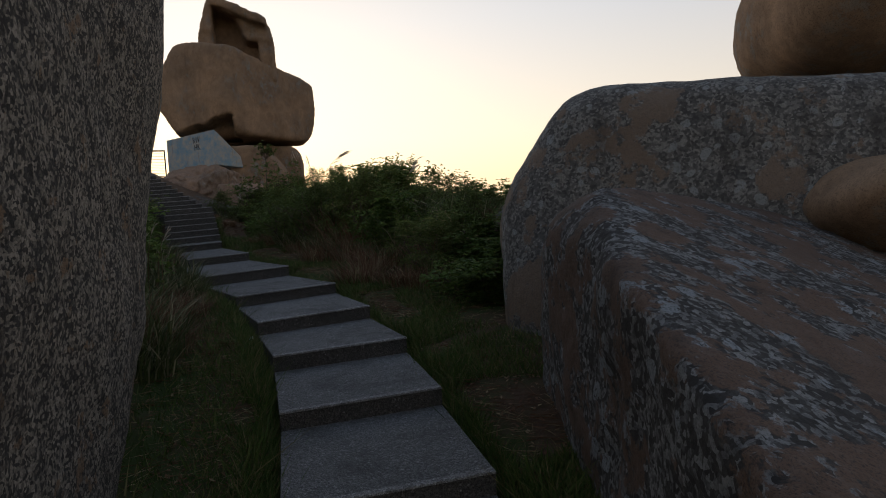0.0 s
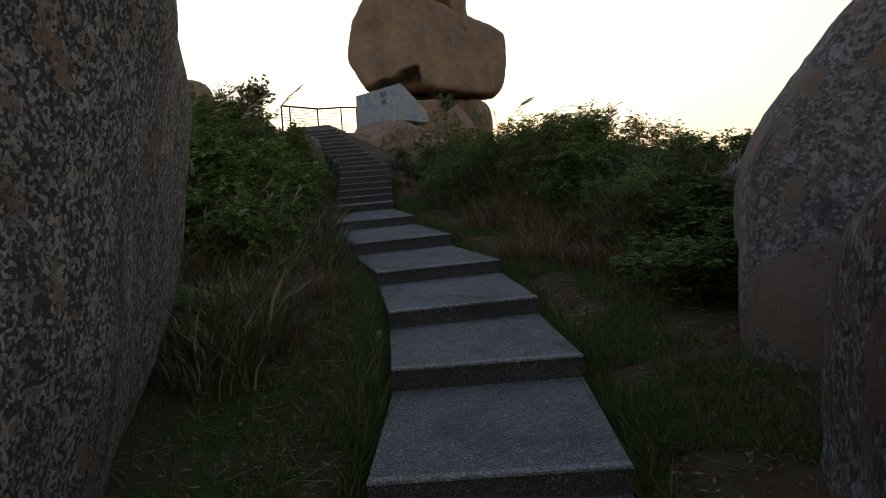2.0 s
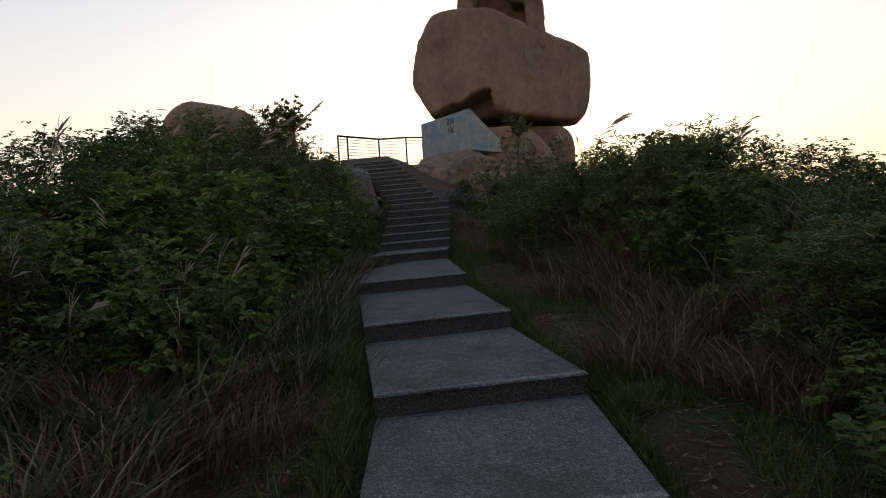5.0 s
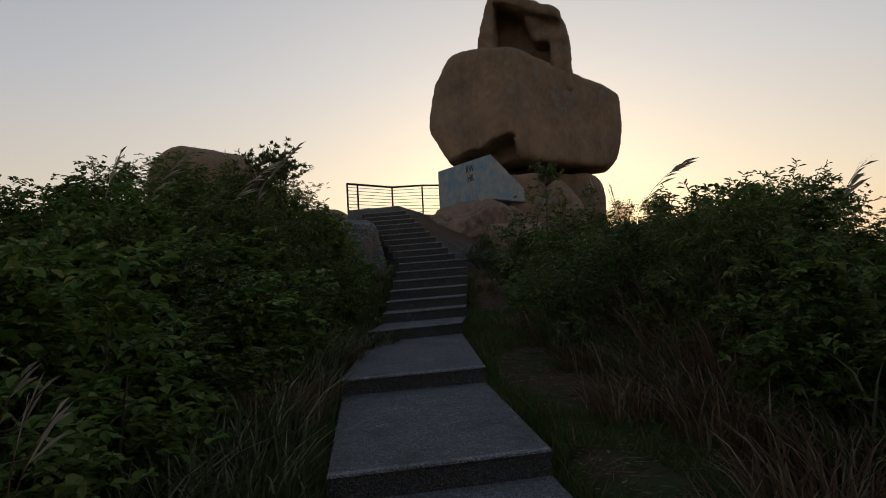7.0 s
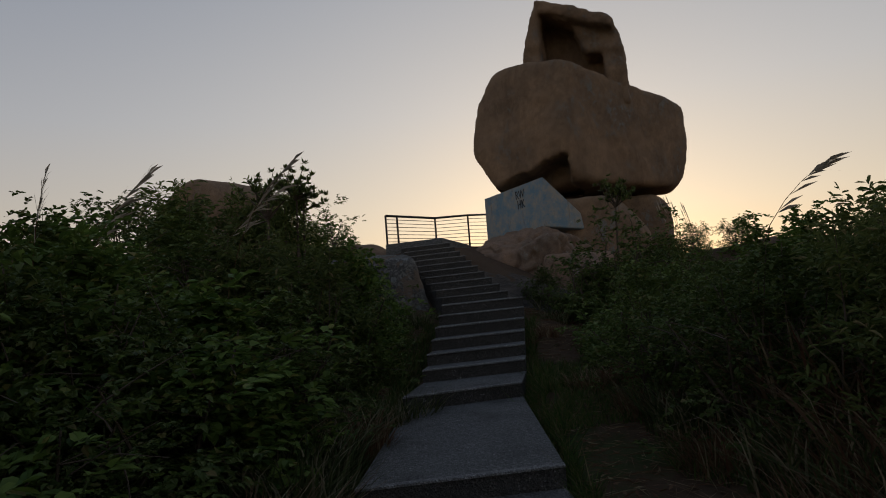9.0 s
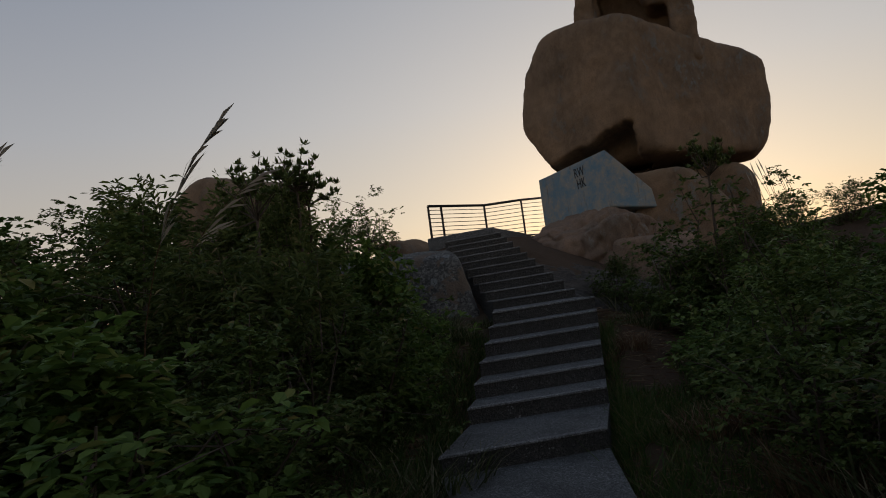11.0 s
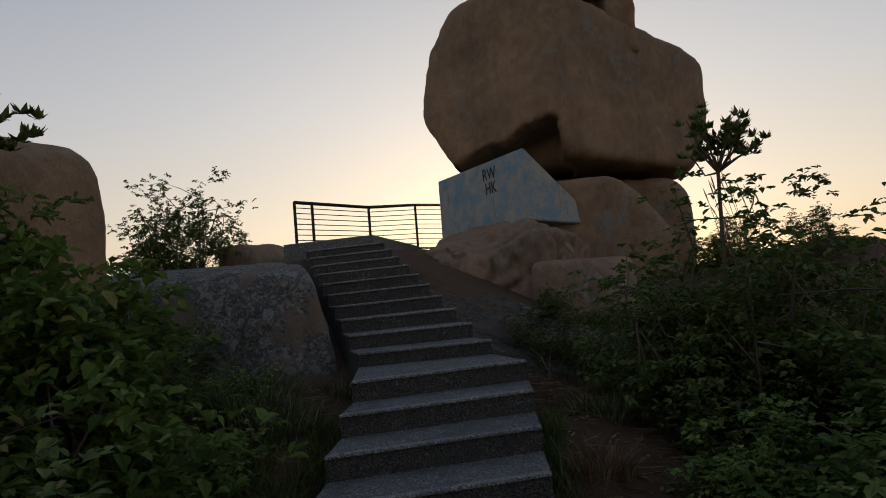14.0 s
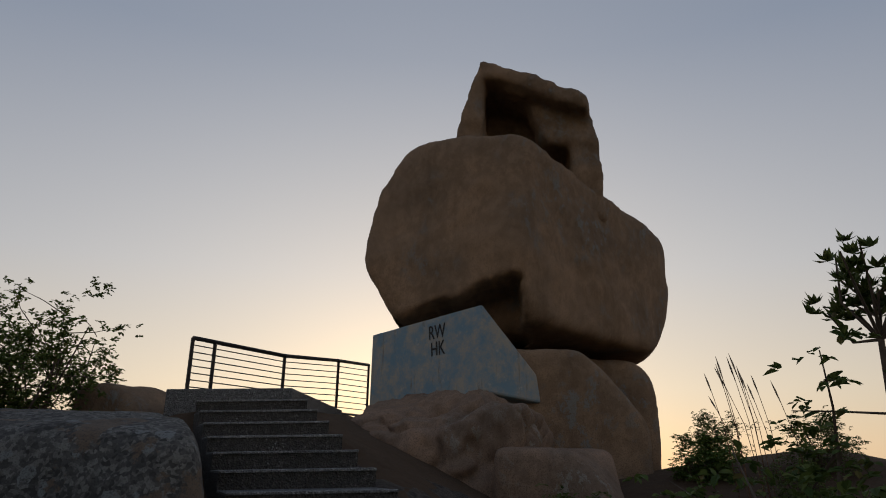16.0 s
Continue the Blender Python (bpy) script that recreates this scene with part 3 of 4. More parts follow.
# ---- stairs ----
def slab(bm, front_l, front_r, back_r, back_l, z, thick, tip=0.014, seed=0):
    """A cast slab with slightly worn edges, a little lower on its left."""
    top = []
    for (x, y), k in ((front_l, -1), (front_r, 1), (back_r, 1), (back_l, -1)):
        top.append(Vector((x, y, z + k * tip)))
    vt = [bm.verts.new(p) for p in top]
    vb = [bm.verts.new(p - Vector((0, 0, thick))) for p in top]
    bm.faces.new(vt)
    bm.faces.new(vb[::-1])
    for i in range(4):
        bm.faces.new((vt[i], vb[i], vb[(i + 1) % 4], vt[(i + 1) % 4]))
    bmesh.ops.bevel(bm, geom=[e for e in bm.edges if e.verts[0] in vt and e.verts[1] in vt], offset=min(0.012, thick * 0.4), segments=2, affect="EDGES", profile=0.5)
    bmesh.ops.recalc_face_normals(bm, faces=bm.faces[:])


FRONTS = [((-0.1, -1.3), (1.05, -1.15), -0.42), ((-0.25, 0.0), (0.95, 0.15), -0.28), ((-0.42, 1.25), (0.75, 1.5), -0.14), ((-0.6, 2.58), (0.52, 2.88), 0.0),
          ((-0.914, 3.805), (0.206, 4.144), 0.137), ((-1.266, 4.99), (-0.131, 5.37), 0.282), ((-1.69, 6.01), (-0.612, 6.557), 0.422), ((-2.28, 7.18), (-1.206, 7.84), 0.556),
          ((-3.14, 8.5), (-2.142, 9.21), 0.704), ((-4.28, 10.27), (-3.26, 10.95), 0.84), ((-5.42, 12.47), (-4.52, 13.21), 0.977)]
for i in range(6):
    k = i / 5
    FRONTS.append(((-5.75 - 0.82 * k, 13.35 + 1.9 * k), (-4.82 - 0.81 * k, 14.0 + 1.92 * k), 1.11 + 0.65 * k))
for i in range(10):
    r = (-6.05 - 0.268 * i, 16.35 + 0.288 * i)
    FRONTS.append(((r[0] - 0.94, r[1] - 0.37), r, 1.865 + 0.117 * i))


def build_stairs():
    stairs = thing("stairway", "worn grey concrete steps climbing the hill", "stairs", kind="structure")
    for i, (l, r, z) in enumerate(FRONTS):
        if i + 1 < len(FRONTS):
            bl, br = FRONTS[i + 1][0], FRONTS[i + 1][1]
        else:
            bl, br = (l[0] - 0.3, l[1] + 0.5), (r[0] - 0.3, r[1] + 0.5)
        l_, r_ = Vector(l), Vector(r)
        ahead = ((Vector(bl) + Vector(br)) / 2 - (l_ + r_) / 2).normalized()
        bl2, br2 = Vector(bl) + ahead * 0.06, Vector(br) + ahead * 0.06
        bm = bmesh.new()
        # step body in the darker tone that paints shade on the riser
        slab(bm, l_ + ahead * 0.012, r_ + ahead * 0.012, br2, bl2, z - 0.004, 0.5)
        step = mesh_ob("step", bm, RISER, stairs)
        bm = bmesh.new()
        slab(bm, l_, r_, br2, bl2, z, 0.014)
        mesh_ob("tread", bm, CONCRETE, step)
        bm = bmesh.new()
        slab(bm, l_ - ahead * 0.004, r_ - ahead * 0.004, r_ + ahead * 0.05, l_ + ahead * 0.05, z + 0.004, 0.016)
        mesh_ob("nosing", bm, NOSING, step, "paler smooth edge strip")
    return stairs


build_stairs()
bm = bmesh.new()
slab(bm, (-9.9, 18.75), (-8.75, 19.15), (-9.6, 22.0), (-11.3, 21.0), 3.05, 0.5)
tagged(mesh_ob("landing", bm, CONCRETE), "concrete landing at the head of the stairs", "landing", kind="structure")


# ---- railing ----
def build_rail():
    posts = [Vector(p) for p in ((-11.25, 20.75, 3.05), (-11.15, 21.1, 3.05), (-10.84, 22.43, 3.05), (-10.95, 24.5, 3.15), (-11.1, 26.2, 3.2))]
    tops = [3.94, 3.935, 3.93, 4.15, 4.3]
    rail = thing("railing", "dark steel railing with thin horizontal wires around the lookout", "railing", at=posts[0])
    o = posts[0]
    for p, h in zip(posts, tops):
        bm = bmesh.new()
        tube(bm, [p - o - Vector((0, 0, 0.3)), Vector((p.x, p.y, h)) - o], 0.026, 8)
        mesh_ob("post", bm, STEEL, rail)
    bm = bmesh.new()
    tube(bm, [Vector((p.x, p.y, h)) - o for p, h in zip(posts, tops)], 0.03, 8)
    mesh_ob("top_rail", bm, STEEL, rail)
    bm = bmesh.new()
    tube(bm, [Vector((p.x, p.y, p.z + 0.06)) - o for p in posts], 0.022, 8)
    mesh_ob("bottom_rail", bm, STEEL, rail)
    for k in range(1, 9):
        bm = bmesh.new()
        tube(bm, [Vector((p.x, p.y, p.z + 0.06 + (h - p.z - 0.06) * k / 9)) - o for p, h in zip(posts, tops)], 0.008, 4)
        mesh_ob("wire", bm, WIRE, rail)


build_rail()


# ---- plants ----
def leaf_cloud(rng, centres, spread, count, length, width, droop=0.3, up=0.4):
    """Sprays of folded oval leaves, set in turn on both sides of an arching twig end."""
    verts, faces, each = [], [], 6
    for n in range(count // each):
        c = centres[rng.integers(0, len(centres))] * (0.88, 0.88, 0.96) + rng.normal(0, 1, 3) * spread
        a = math.atan2(c[1], c[0]) + rng.normal(0, 1.1)
        e = rng.normal(up, 0.5)
        run = length * rng.uniform(1.2, 2.2)
        for k in range(each):
            f = (k + 0.4) / each
            p = c + np.array((math.cos(a) * math.cos(e) * run * f, math.sin(a) * math.cos(e) * run * f, run * (math.sin(e) * f - 0.35 * f * f)))
            b = a + (1.1 - 0.6 * f) * (1 if k % 2 else -1) + rng.normal(0, 0.5)
            q = e * 0.5 - 0.1 + rng.normal(0, 0.42)
            s = rng.uniform(0.7, 1.2) * (1.1 - 0.35 * f)
            L, w = length * s, width * s * 0.5
            d = np.array((math.cos(b) * math.cos(q), math.sin(b) * math.cos(q), math.sin(q)))
            side = np.array((-math.sin(b), math.cos(b), rng.normal(0, 0.35)))
            nrm = np.cross(d, side)
            lift = nrm * w * 0.35
            i = len(verts)
            verts += [p, p + d * L * 0.32 + side * w + lift, p + d * L * 0.68 + side * w * 0.85 + lift * 0.8, p + d * L - np.array((0, 0, droop * L * 0.6)), p + d * L * 0.68 - side * w * 0.85 + lift * 0.8, p + d * L * 0.32 - side * w + lift]
            faces += [(i, i + 1, i + 2, i + 3), (i, i + 3, i + 4, i + 5)]
    return verts, faces


def make_shrub(name, label, seed, radius, height, mat, count, length, width, clumps=60, spread=0.09, stems=9, up=0.4, gap=0.5, spikes=0):
    rng = np.random.default_rng(seed)
    ob = thing(name, label, "shrub")
    bm = bmesh.new()
    centres = []
    for s in range(stems):
        a = rng.uniform(0, 2 * math.pi)
        reach = radius * rng.uniform(0.2, 0.85)
        tip = np.array((math.cos(a) * reach, math.sin(a) * reach, height * rng.uniform(0.65, 1.0) * (1 - 0.35 * (reach / radius) ** 2)))
        foot = np.array((math.cos(a) * reach * 0.15, math.sin(a) * reach * 0.15, -0.15))
        mid = (foot + tip) / 2 + rng.normal(0, 0.06, 3) * height
        tube(bm, [foot, mid, tip], [0.018, 0.012, 0.004], 5)
        for b in range(max(2, clumps // stems)):
            k = rng.uniform(0.25, 1.02)
            base = (1 - k) ** 2 * foot + 2 * k * (1 - k) * mid + k * k * tip
            out = base + rng.normal(0, 1, 3) * np.array((radius, radius, height * 0.55)) * 0.28
            out[2] = max(out[2], 0.05)
            rr = math.hypot(out[0], out[1])
            if rr > radius:
                out[:2] *= radius / rr
            centres.append(out)
            if rng.random() < gap:
                tube(bm, [base, (base + out) / 2 + rng.normal(0, 0.02, 3), out], [0.006, 0.004, 0.002], 4)
    for s in range(spikes):
        a, reach = rng.uniform(0, 2 * math.pi), radius * rng.uniform(0, 0.7)
        foot = np.array((math.cos(a) * reach, math.sin(a) * reach, height * 0.6))
        top = foot + np.array((rng.normal(0, 0.08), rng.normal(0, 0.08), height * rng.uniform(0.38, 0.58)))
        tube(bm, [foot, top], [0.006, 0.002], 4)
        for k in np.linspace(0.45, 1.0, 7):
            centres.append(foot + (top - foot) * k)
    mesh_ob("stem", bm, BARK, ob)
    v, f = leaf_cloud(rng, np.array(centres), spread, count, length, width, up=up)
    raw_mesh("crown", v, f, mat, ob)
    return ob


def make_grass(name, label, seed, blades, height, radius, mat, width=0.012, lean=0.5, plumes=0):
    rng = np.random.default_rng(seed)
    ob = thing(name, label, "grass")
    verts, faces, tufts = [], [], 3
    for b in range(blades):
        if b and b % (blades // tufts) == 0:
            tagged(raw_mesh("tuft", verts, faces, mat, ob), kind="stuff")
            verts, faces = [], []
        a, r = rng.uniform(0, 2 * math.pi), radius * math.sqrt(rng.random())
        x, y = math.cos(a) * r, math.sin(a) * r
        h = height * rng.uniform(0.45, 1.05)
        la = a + rng.normal(0, 0.9)
        bend = h * lean * rng.uniform(0.3, 1.5)
        dx, dy = math.cos(la), math.sin(la)
        i = len(verts)
        for k in (0, 0.35, 0.7, 1.0):
            c = np.array((x + dx * bend * k * k, y + dy * bend * k * k, h * (k - 0.35 * lean * k ** 3) - 0.03))
            w = width * (1 - k ** 2) * 0.5 + 0.0008
            verts += [c + np.array((-dy, dx, 0)) * w, c - np.array((-dy, dx, 0)) * w]
        for k in range(3):
            j = i + 2 * k
            faces.append((j, j + 1, j + 3, j + 2))
    if faces:
        tagged(raw_mesh("tuft", verts, faces, mat, ob), kind="stuff")
    for p in range(plumes):
        add_plume(ob, rng, rng.normal(0, radius * 0.5), rng.normal(0, radius * 0.5), height * rng.uniform(1.0, 1.4), 0.14)
    return ob


def add_plume(parent, rng, x, y, h, size, lean=(0.3, 0.08), strands=26):
    """A thin arching stalk with a one-sided feathery head."""
    bm = bmesh.new()
    dx, dy = lean[0] + rng.normal(0, 0.1), lean[1] + rng.normal(0, 0.1)
    path = [np.array((x + dx * h * k ** 3, y + dy * h * k ** 3, h * (k - 0.08 * k ** 6) - 0.05)) for k in (0, 0.3, 0.55, 0.7, 0.8, 0.88, 0.95, 1.0)]
    tube(bm, path, [0.004, 0.0038, 0.0034, 0.003, 0.0025, 0.002, 0.0015, 0.001], 4)
    mesh_ob("stalk", bm, GRASS_DRY, parent)
    verts, faces = [], []
    for s in range(strands):
        k = rng.uniform(0.0, 1.0)
        f = 3 + k * 3.99
        a, b = path[int(f)], path[min(int(f) + 1, 7)]
        base = a + (b - a) * (f - int(f))
        d = np.array((dx * 2.2 + rng.normal(0, 0.12), dy * 2.2 + rng.normal(0, 0.12), 0.55 + rng.normal(0, 0.15)))
        d = d / np.linalg.norm(d) * size * rng.uniform(0.9, 1.9) * (1.1 - 0.5 * k)
        side = np.cross(d, (0, 0, 1.0))
        side = side / (np.linalg.norm(side) + 1e-6) * 0.0011
        i = len(verts)
        verts += [base - side, base + side, base + d * 0.6 + side, base + d + np.array((dx, dy, -0.6)) * size * 0.3, base + d * 0.6 - side]
        faces.append((i, i + 1, i + 2, i + 3, i + 4))
    raw_mesh("plume", verts, faces, PLUME, parent, "feathery pale seed plume")


def make_rosette_tree(name, label, at, height, seed, spread=0.6, limbs=14, leaf=1.0):
    """A thin forked stem that carries whorls of stiff pointed leaves."""
    rng = np.random.default_rng(seed)
    ob = thing(name, label, "tree", at=at)
    bm = bmesh.new()
    fork = np.array((0.06, 0.02, height - spread))
    tube(bm, [(0, 0, -0.1), (0.03, 0.0, height * 0.4), fork], [0.022, 0.017, 0.013], 6)
    verts, faces = [], []
    for k in range(limbs):
        a, e = rng.uniform(0, 2 * math.pi), rng.uniform(0.25, 1.4)
        tip = fork + np.array((math.cos(a) * math.cos(e), math.sin(a) * math.cos(e), math.sin(e))) * spread * rng.uniform(0.45, 1.0)
        twig = bmesh.new()
        tube(twig, [fork, (fork + tip) / 2 + rng.normal(0, 0.03, 3), tip], [0.009, 0.006, 0.004], 5)
        mesh_ob("limb", twig, BARK, ob)
        for w in range(4):
            c = tip + (fork - tip) * 0.13 * w + rng.normal(0, 0.025, 3)
            for n in range(11):
                b, l = rng.uniform(0, 2 * math.pi), rng.uniform(0.07, 0.11) * leaf
                rise = rng.uniform(-0.1, 1.1)
                d = np.array((math.cos(b) * math.cos(rise), math.sin(b) * math.cos(rise), math.sin(rise))) * l
                side = np.array((-math.sin(b), math.cos(b), 0)) * 0.024 * leaf
                i = len(verts)
                verts += [c, c + d * 0.5 + side, c + d + np.array((0, 0, 0.012)), c + d * 0.5 - side]
                faces += [(i, i + 1, i + 2), (i, i + 2, i + 3)]
    mesh_ob("trunk", bm, BARK, ob)
    raw_mesh("crown", verts, faces, LEAF_NARROW, ob)
    return ob


SHRUB_A = make_shrub("shrub", "dense green broad-leaved shrub beside the path", 11, 0.95, 1.5, LEAF_BROAD, 7000, 0.085, 0.05, 110, 0.1, 12, spikes=3)
SHRUB_B = make_shrub("shrub", "dense dark shrub of small leaves", 12, 1.0, 1.55, LEAF_FINE, 9500, 0.05, 0.027, 150, 0.09, 14, spikes=5)
SHRUB_C = make_shrub("shrub", "shrub with pale rounded leaves", 13, 0.85, 1.25, LEAF_PALE, 4200, 0.08, 0.06, 90, 0.09, 12, up=0.2)
SHRUB_D = make_shrub("shrub", "tall shrub with narrow pointed leaves", 14, 0.9, 1.5, LEAF_NARROW, 7000, 0.09, 0.02, 120, 0.07, 13, up=0.6, spikes=8)
GRASS_A = make_grass("grass_clump", "clump of long arching green grass", 21, 300, 0.85, 0.42, GRASS_LONG, 0.017, 0.5)
GRASS_B = make_grass("grass_clump", "clump of dry reddish-brown grass", 22, 340, 0.68, 0.36, GRASS_DRY, 0.012, 0.5)
SHRUB_T = make_shrub("small_tree", "small bushy tree with bare twigs at its top", 15, 0.95, 1.6, LEAF_FINE, 17000, 0.045, 0.026, 240, 0.06, 18)
PROTOS = [SHRUB_A, SHRUB_B, SHRUB_C, SHRUB_D, GRASS_A, GRASS_B, SHRUB_T]
used = set()
spin = random.Random(5)


def plant(proto, x, y, size=1.0, tall=1.0, sink=0.05, group=""):
    m = pose(x, y, ground_z(x, y) - sink, 0, 0, spin.uniform(0, 360)) @ Matrix.Diagonal((size, size, size * tall, 1))
    if proto in used:
        ob = copy_thing(proto, m)
    else:
        used.add(proto)
        ob = proto
        ob.matrix_world = m
    if group:
        tagged(ob, group=group)
    return ob


A, B, C, D_, G, R = SHRUB_A, SHRUB_B, SHRUB_C, SHRUB_D, GRASS_A, GRASS_B
LEFT = [(G, -2.5, 5.0, 1.0), (R, -2.7, 5.6, 1.0), (G, -3.0, 5.7, 1.1), (G, -3.3, 6.4, 1.2), (R, -3.2, 6.9, 1.0), (C, -3.7, 7.0, 0.8), (G, -3.7, 7.6, 1.0), (A, -4.4, 7.9, 1.0), (C, -4.6, 8.9, 0.9), (B, -5.1, 9.2, 1.05),
        (A, -5.4, 10.0, 1.15), (B, -5.7, 10.9, 1.0), (D_, -6.2, 11.6, 1.0), (B, -6.5, 12.4, 1.05), (A, -7.1, 13.2, 1.0), (A, -7.5, 13.9, 0.8), (C, -6.0, 11.0, 0.9), (C, -7.0, 14.3, 0.6), (G, -7.3, 15.2, 0.7), (G, -6.9, 15.0, 0.5),
        (A, -5.3, 8.0, 1.2), (B, -6.2, 9.0, 1.25), (A, -7.0, 10.2, 1.3), (B, -7.6, 11.4, 1.3), (D_, -8.2, 12.4, 1.25), (B, -8.6, 13.6, 1.25), (A, -9.8, 14.4, 1.1), (B, -8.6, 14.6, 0.75),
        (B, -6.4, 7.2, 1.1), (A, -7.6, 8.4, 1.2), (B, -8.8, 9.8, 1.2), (A, -9.6, 11.4, 1.2), (B, -10.4, 12.9, 1.25), (A, -11.0, 14.2, 1.1), (B, -4.6, 6.4, 1.0), (A, -5.6, 5.8, 1.0), (G, -3.9, 5.6, 1.2), (G, -3.2, 4.7, 1.0)]
RIGHT = [(A, 0.75, 7.0, 0.8), (C, 0.35, 7.6, 0.7), (D_, 0.1, 8.6, 0.75), (R, -0.4, 8.1, 0.9), (A, 0.9, 8.3, 0.85), (R, -0.8, 9.0, 1.0), (B, 0.3, 9.6, 0.9), (R, -1.2, 9.9, 1.1), (A, -0.6, 10.3, 0.85), (B, 0.8, 10.6, 0.95),
         (R, -1.7, 10.8, 1.0), (D_, -1.3, 11.3, 0.9), (B, -0.2, 11.6, 1.0), (A, 1.2, 11.8, 0.95), (B, -2.2, 11.9, 0.9), (A, -1.2, 12.6, 1.05), (B, 0.4, 12.8, 1.05), (B, -3.0, 12.9, 0.85), (A, -2.3, 13.4, 1.0),
         (D_, -1.0, 13.9, 1.05), (B, 0.6, 14.2, 1.0), (B, -3.4, 14.1, 0.9), (A, -3.6, 15.0, 0.95), (B, -2.4, 14.9, 1.1), (D_, -1.2, 15.4, 1.1), (C, -4.2, 15.4, 0.75), (B, -3.9, 16.2, 0.95), (A, -2.8, 16.4, 1.1), (B, -1.6, 17.0, 1.15),
         (D_, -4.6, 16.9, 0.85), (B, -3.6, 17.6, 1.1), (A, -2.2, 18.4, 1.15), (B, -4.6, 18.2, 0.65), (B, -3.4, 19.2, 0.9), (A, -4.6, 20.0, 0.65), (B, -0.4, 16.0, 1.05), (A, 1.8, 13.2, 1.0), (B, 3.0, 11.5, 0.9)]
for kind_, x, y, s in LEFT:
    plant(kind_, x, y, s, 0.74 if y < 9.7 else 0.86 if y < 11 else 0.95, group="plants beside the path")
for kind_, x, y, s in RIGHT:
    plant(kind_, x, y, s, 0.7 if y < 9 else 0.74 if x > -0.3 else 0.98 if y < 12 else 0.97 if y < 15.5 else 1.15 if x > -3 else 0.8, group="plants beside the path")
plant(SHRUB_T, -11.9, 18.9, 1.15, 1.0)
for kind_, x, y, s, top in ((D_, -7.67, 13.3, 0.95, 3.38), (A, -7.44, 13.64, 0.95, 3.32), (A, -6.75, 13.3, 0.9, 3.0), (C, -6.3, 12.75, 0.8, 2.7), (A, -8.5, 13.5, 0.95, 3.2), (A, -6.6, 9.6, 1.1, 3.05), (A, -5.9, 9.5, 1.0, 2.9), (B, -7.3, 9.9, 1.1, 3.1), (A, -5.3, 8.9, 0.9, 2.65)):
    plant(kind_, x, y, s, (top - 0.3 - ground_z(x, y)) / (1.35 * s), group="plants beside the path")

make_rosette_tree("small_tree", "slender young tree with whorls of stiff pointed leaves", (-4.45, 16.56, ground_z(-4.45, 16.56)), 3.37 - ground_z(-4.45, 16.56), 31, 0.45, 20, 0.62)
for x, y, top, spread, seed in ((-7.24, 12.64, 3.43, 0.56, 45), (-7.35, 13.24, 3.56, 0.4, 203), (-7.45, 13.46, 3.46, 0.4, 245)):
    make_rosette_tree("sapling", "thin sapling with whorls of pointed leaves above the bushes", (x, y, ground_z(x, y)), top - ground_z(x, y), seed, spread, 16, 0.68)
plant(SHRUB_T, -4.3, 16.65, 1.1, 0.88)
plant(SHRUB_T, -4.6, 17.4, 0.75, 0.7)
plant(B, -4.0, 17.2, 1.1, 0.75)
for kind_, x, y, s in ((G, -7.6, 15.6, 0.6), (B, -8.3, 15.5, 0.55), (C, -7.5, 15.2, 0.5), (G, -7.2, 16.0, 0.4), (R, -5.0, 15.2, 0.45), (G, -5.2, 16.0, 0.45), (R, -5.5, 16.9, 0.4), (B, -5.86, 17.55, 0.6), (G, -5.7, 17.3, 0.9), (G, -5.5, 17.8, 0.9), (A, -5.3, 18.3, 0.5), (G, -3.5, 8.2, 0.9), (G, -4.0, 8.7, 1.0), (R, -4.2, 9.4, 0.9), (G, -4.6, 10.1, 0.9), (G, -4.9, 10.6, 0.8), (R, -5.0, 11.2, 0.8), (G, -5.4, 12.4, 0.8), (G, -3.1, 7.4, 0.8), (R, -2.7, 6.6, 0.8), (G, -4.4, 7.3, 1.2), (G, -5.0, 8.6, 1.3), (G, -5.8, 9.7, 1.4),
                       (G, -1.9, 11.0, 0.9), (G, -2.7, 12.0, 0.8), (R, -3.1, 12.4, 0.7), (G, -0.3, 10.0, 1.2), (G, -1.0, 11.8, 1.3), (R, 0.1, 9.1, 1.2), (G, 0.3, 11.2, 1.3), (G, -2.0, 13.0, 1.4), (R, -3.6, 13.6, 0.7), (G, -3.3, 14.6, 1.0)):
    plant(kind_, x, y, s, 1.0, group="plants beside the path")
for kind_, x, y, s in ((C, -3.85, 14.5, 0.75), (C, -3.6, 15.2, 0.85), (B, -4.1, 21.2, 0.5), (A, -4.9, 22.3, 0.5), (B, -3.6, 22.6, 0.6), (B, -4.6, 24.0, 0.6), (C, -6.2, 20.1, 0.45), (G, -5.9, 19.7, 0.7), (G, -5.5, 19.4, 0.8), (G, -5.7, 20.4, 0.9),
                       (R, -1.0, 8.4, 1.0), (R, -0.1, 7.9, 0.9), (R, -1.9, 10.3, 0.9), (G, -0.6, 9.5, 0.9), (G, -1.4, 10.4, 0.9), (R, -0.9, 11.0, 1.1), (G, 0.2, 8.2, 0.8), (R, -2.4, 11.3, 0.8), (R, -2.4, 5.3, 0.9), (R, -2.9, 6.2, 1.0),
                       (G, -2.3, 4.6, 0.8), (R, -3.6, 6.4, 1.0), (C, -2.9, 5.2, 0.45), (R, -5.2, 15.0, 0.5), (R, -3.9, 13.4, 0.6), (G, -4.4, 9.9, 0.6), (G, -5.3, 11.9, 0.6)):
    plant(kind_, x, y, s, 0.9, group="plants beside the path")

# tall dry grass standing among the shrubs
lot = random.Random(8)
for k in range(18):
    x = lot.uniform(-2.2, 1.2)
    plant(R if k % 3 else G, x, 11.6 - 0.5 * x + lot.uniform(-1.4, 2.2), lot.uniform(1.3, 1.8), 1.05, group="plants beside the path")

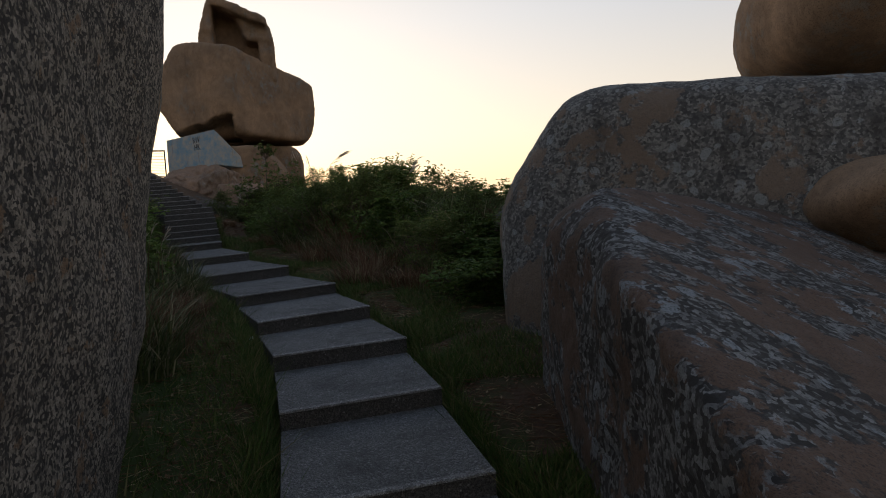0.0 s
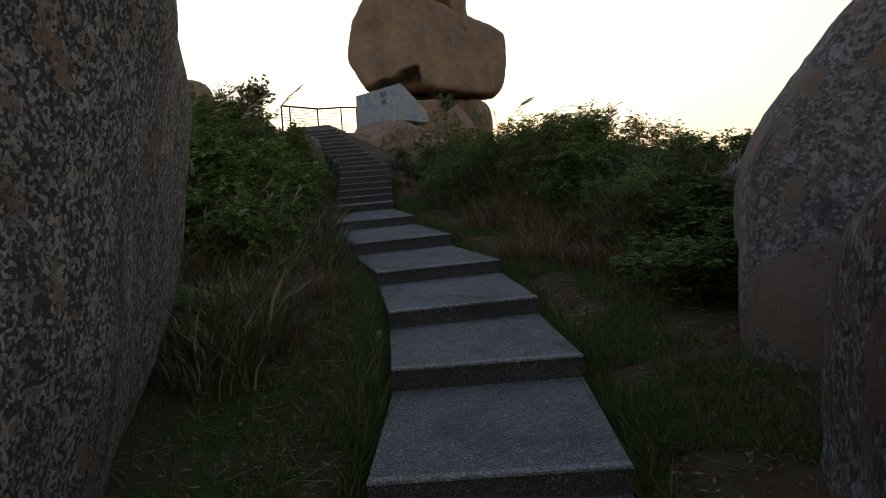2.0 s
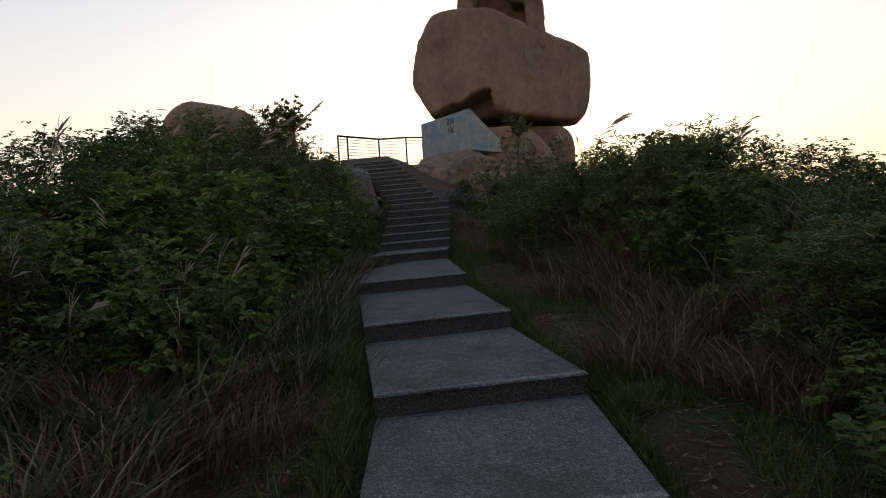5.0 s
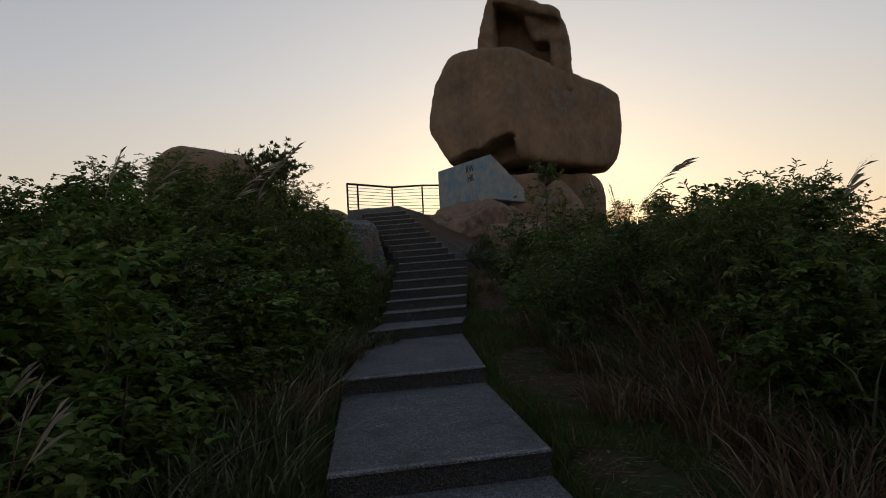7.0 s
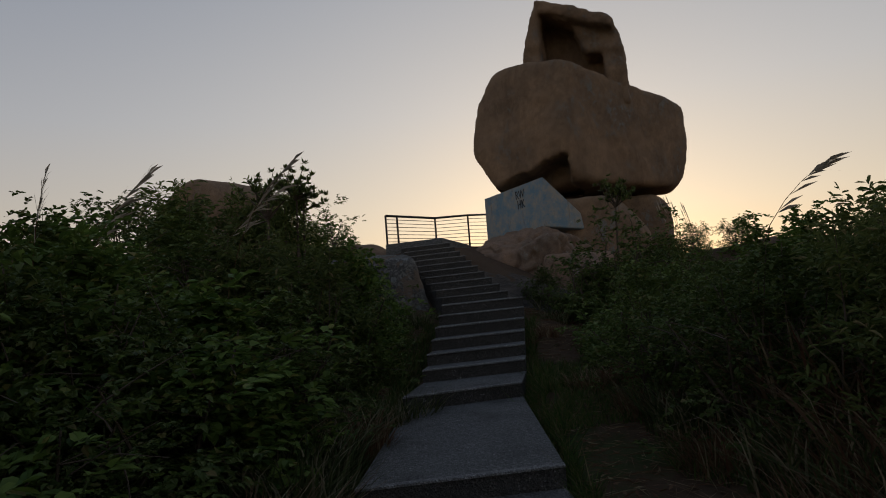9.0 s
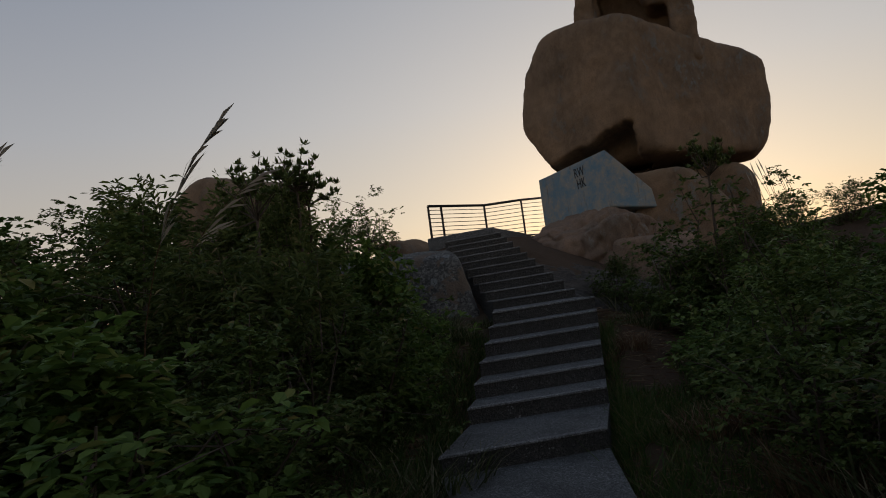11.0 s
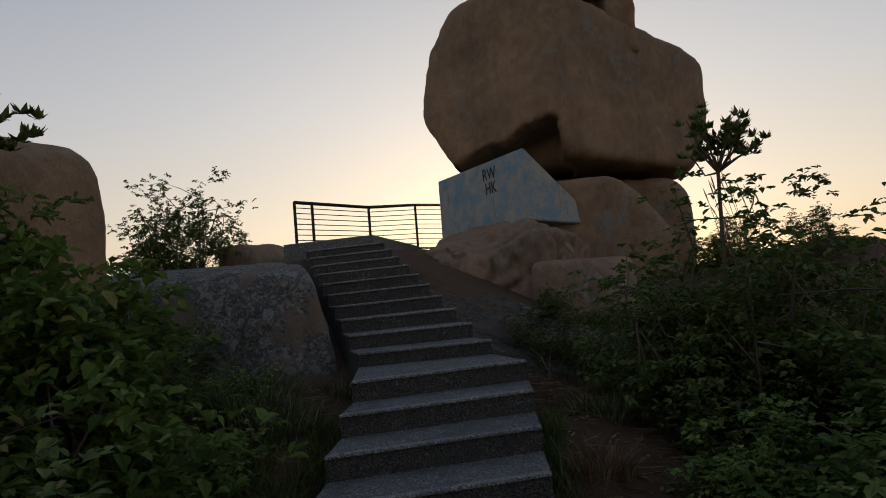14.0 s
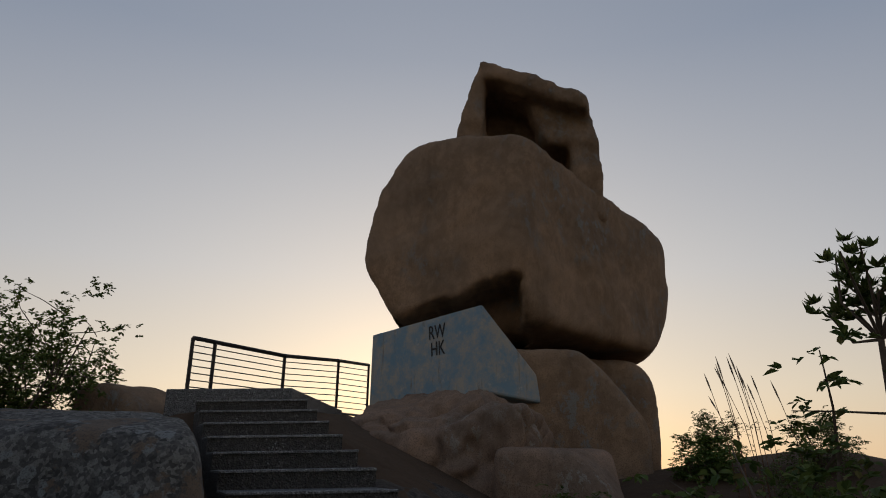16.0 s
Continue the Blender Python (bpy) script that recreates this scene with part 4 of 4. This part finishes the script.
# tall plume grasses
rng0 = np.random.default_rng(77)
for x, y, h in ((-5.7, 10.6, 2.15), (-6.4, 9.9, 2.0), (-6.6, 9.75, 1.9), (-7.1, 11.6, 2.1), (-4.6, 6.9, 1.6), (-2.4, 12.5, 1.9), (-1.9, 14.4, 1.8), (-0.6, 12.2, 1.6)):
    reed = thing("plume_grass", "tall arching reed grass with a feathery plume", "grass", "plume grasses", at=(x, y, ground_z(x, y)))
    add_plume(reed, rng0, 0, 0, h, 0.16)

for k in range(14):
    x, y = -3.5 + rng0.normal(0, 0.45), 6.3 + rng0.normal(0, 0.5)
    reed = thing("seed_grass", "grass stalk with a pale forked seed head", "grass", "seed grasses", at=(x, y, ground_z(x, y)))
    add_plume(reed, rng0, 0, 0, rng0.uniform(0.75, 1.15), 0.11, (0.12, 0.0), 7)
for k in range(12):
    x, y = -4.5 + rng0.normal(0, 0.25), 21.2 + rng0.normal(0, 0.3)
    reed = thing("seed_grass", "thin upright grass stalk with a narrow seed head", "grass", "seed grasses", at=(x, y, ground_z(x, y)))
    h = 3.3 - ground_z(x, y) + rng0.uniform(-0.5, 0.25)
    lx, ly = -0.25 + rng0.normal(0, 0.08), rng0.normal(0, 0.05)
    bm = bmesh.new()
    tube(bm, [(0, 0, -0.05), (lx * 0.4, ly * 0.4, h * 0.6), (lx * 0.75, ly * 0.75, h * 0.85)], [0.004, 0.0035, 0.003], 4)
    mesh_ob("stalk", bm, GRASS_DRY, reed)
    bm = bmesh.new()
    tube(bm, [(lx * 0.75, ly * 0.75, h * 0.85), (lx * 0.88, ly * 0.88, h * 0.93), (lx, ly, h)], [0.004, 0.01, 0.002], 5)
    mesh_ob("seed_head", bm, PLUME, reed)


# ---- turf ----
def build_turf():
    rng = np.random.default_rng(3)
    verts, faces = [], []
    for i in range(120000):
        k = rng.uniform(0, 1) ** 1.2
        j = 3 + int(k * 10)
        t = rng.random()
        a, b = LP[min(j, 12)], LP[min(j + 1, 13)]
        c = a[:2] + (b[:2] - a[:2]) * t
        d = (b[:2] - a[:2]) / np.hypot(*(b[:2] - a[:2]))
        s = rng.choice((-1, 1)) * (0.6 + abs(rng.normal(0, 0.55)))
        x, y = c + np.array((d[1], -d[0])) * s
        if noise.noise(Vector((x * 0.9, y * 0.9, 3.0))) < -0.12 and abs(s) > 0.75:
            continue
        if s < -0.85 and y < 7.5 and rng.random() < 0.7:
            continue
        z = ground_z(x, y)
        h = rng.uniform(0.035, 0.095) * (1.6 if abs(s) < 0.8 else 1.0) * (2.0 if rng.random() < 0.06 else 1.0)
        an = rng.uniform(0, 2 * math.pi)
        w = rng.uniform(0.0035, 0.0075)
        lean = rng.normal(0, 0.6, 2) * h
        i0 = len(verts)
        verts += [(x - math.cos(an) * w, y - math.sin(an) * w, z - 0.01), (x + math.cos(an) * w, y + math.sin(an) * w, z - 0.01), (x + lean[0], y + lean[1], z + h)]
        faces.append((i0, i0 + 1, i0 + 2))
    ob = raw_mesh("turf", verts, faces, GRASS_LAWN)
    tagged(ob, "short uneven grass along the steps", "grass", kind="stuff")


build_turf()


def build_leaf_litter():
    """Dead leaves and straws on the bare earth."""
    rng = np.random.default_rng(9)
    verts, faces = [], []
    for i in range(16000):
        j = 3 + int(rng.random() * 11)
        a, b = LP[j], LP[j + 1]
        c = a[:2] + (b[:2] - a[:2]) * rng.random()
        d = (b[:2] - a[:2]) / np.hypot(*(b[:2] - a[:2]))
        s = rng.choice((-1, 1)) * (0.68 + abs(rng.normal(0, 0.6)))
        x, y = c + np.array((d[1], -d[0])) * s
        z = ground_z(x, y) + rng.uniform(0.002, 0.02)
        an, straw = rng.uniform(0, 2 * math.pi), rng.random() < 0.55
        l, w = (rng.uniform(0.05, 0.16), 0.002) if straw else (rng.uniform(0.015, 0.035), rng.uniform(0.006, 0.013))
        dx, dy = math.cos(an), math.sin(an)
        i0 = len(verts)
        verts += [(x - dx * l, y - dy * l, z), (x + dy * w, y - dx * w, z + 0.006), (x + dx * l, y + dy * l, z + rng.uniform(-0.005, 0.02)), (x - dy * w, y + dx * w, z + 0.004)]
        faces += [(i0, i0 + 1, i0 + 2), (i0, i0 + 2, i0 + 3)]
    ob = raw_mesh("leaf_litter", verts, faces, GRASS_DRY)
    tagged(ob, "dead brown leaves and straws on the earth", "leaf litter", kind="stuff")


build_leaf_litter()

# scrap of litter beside a step
bm = bmesh.new()
bmesh.ops.create_icosphere(bm, subdivisions=2, radius=0.04)
for v in bm.verts:
    v.co *= 0.7 + 0.6 * noise.noise(v.co * 40)
    v.co.z *= 1.2
ob = mesh_ob("litter", bm, LITTER)
ob.location = (-1.72, 5.85, ground_z(-1.72, 5.85) + 0.05)
tagged(ob, "crumpled scrap of white plastic in the grass", "litter")
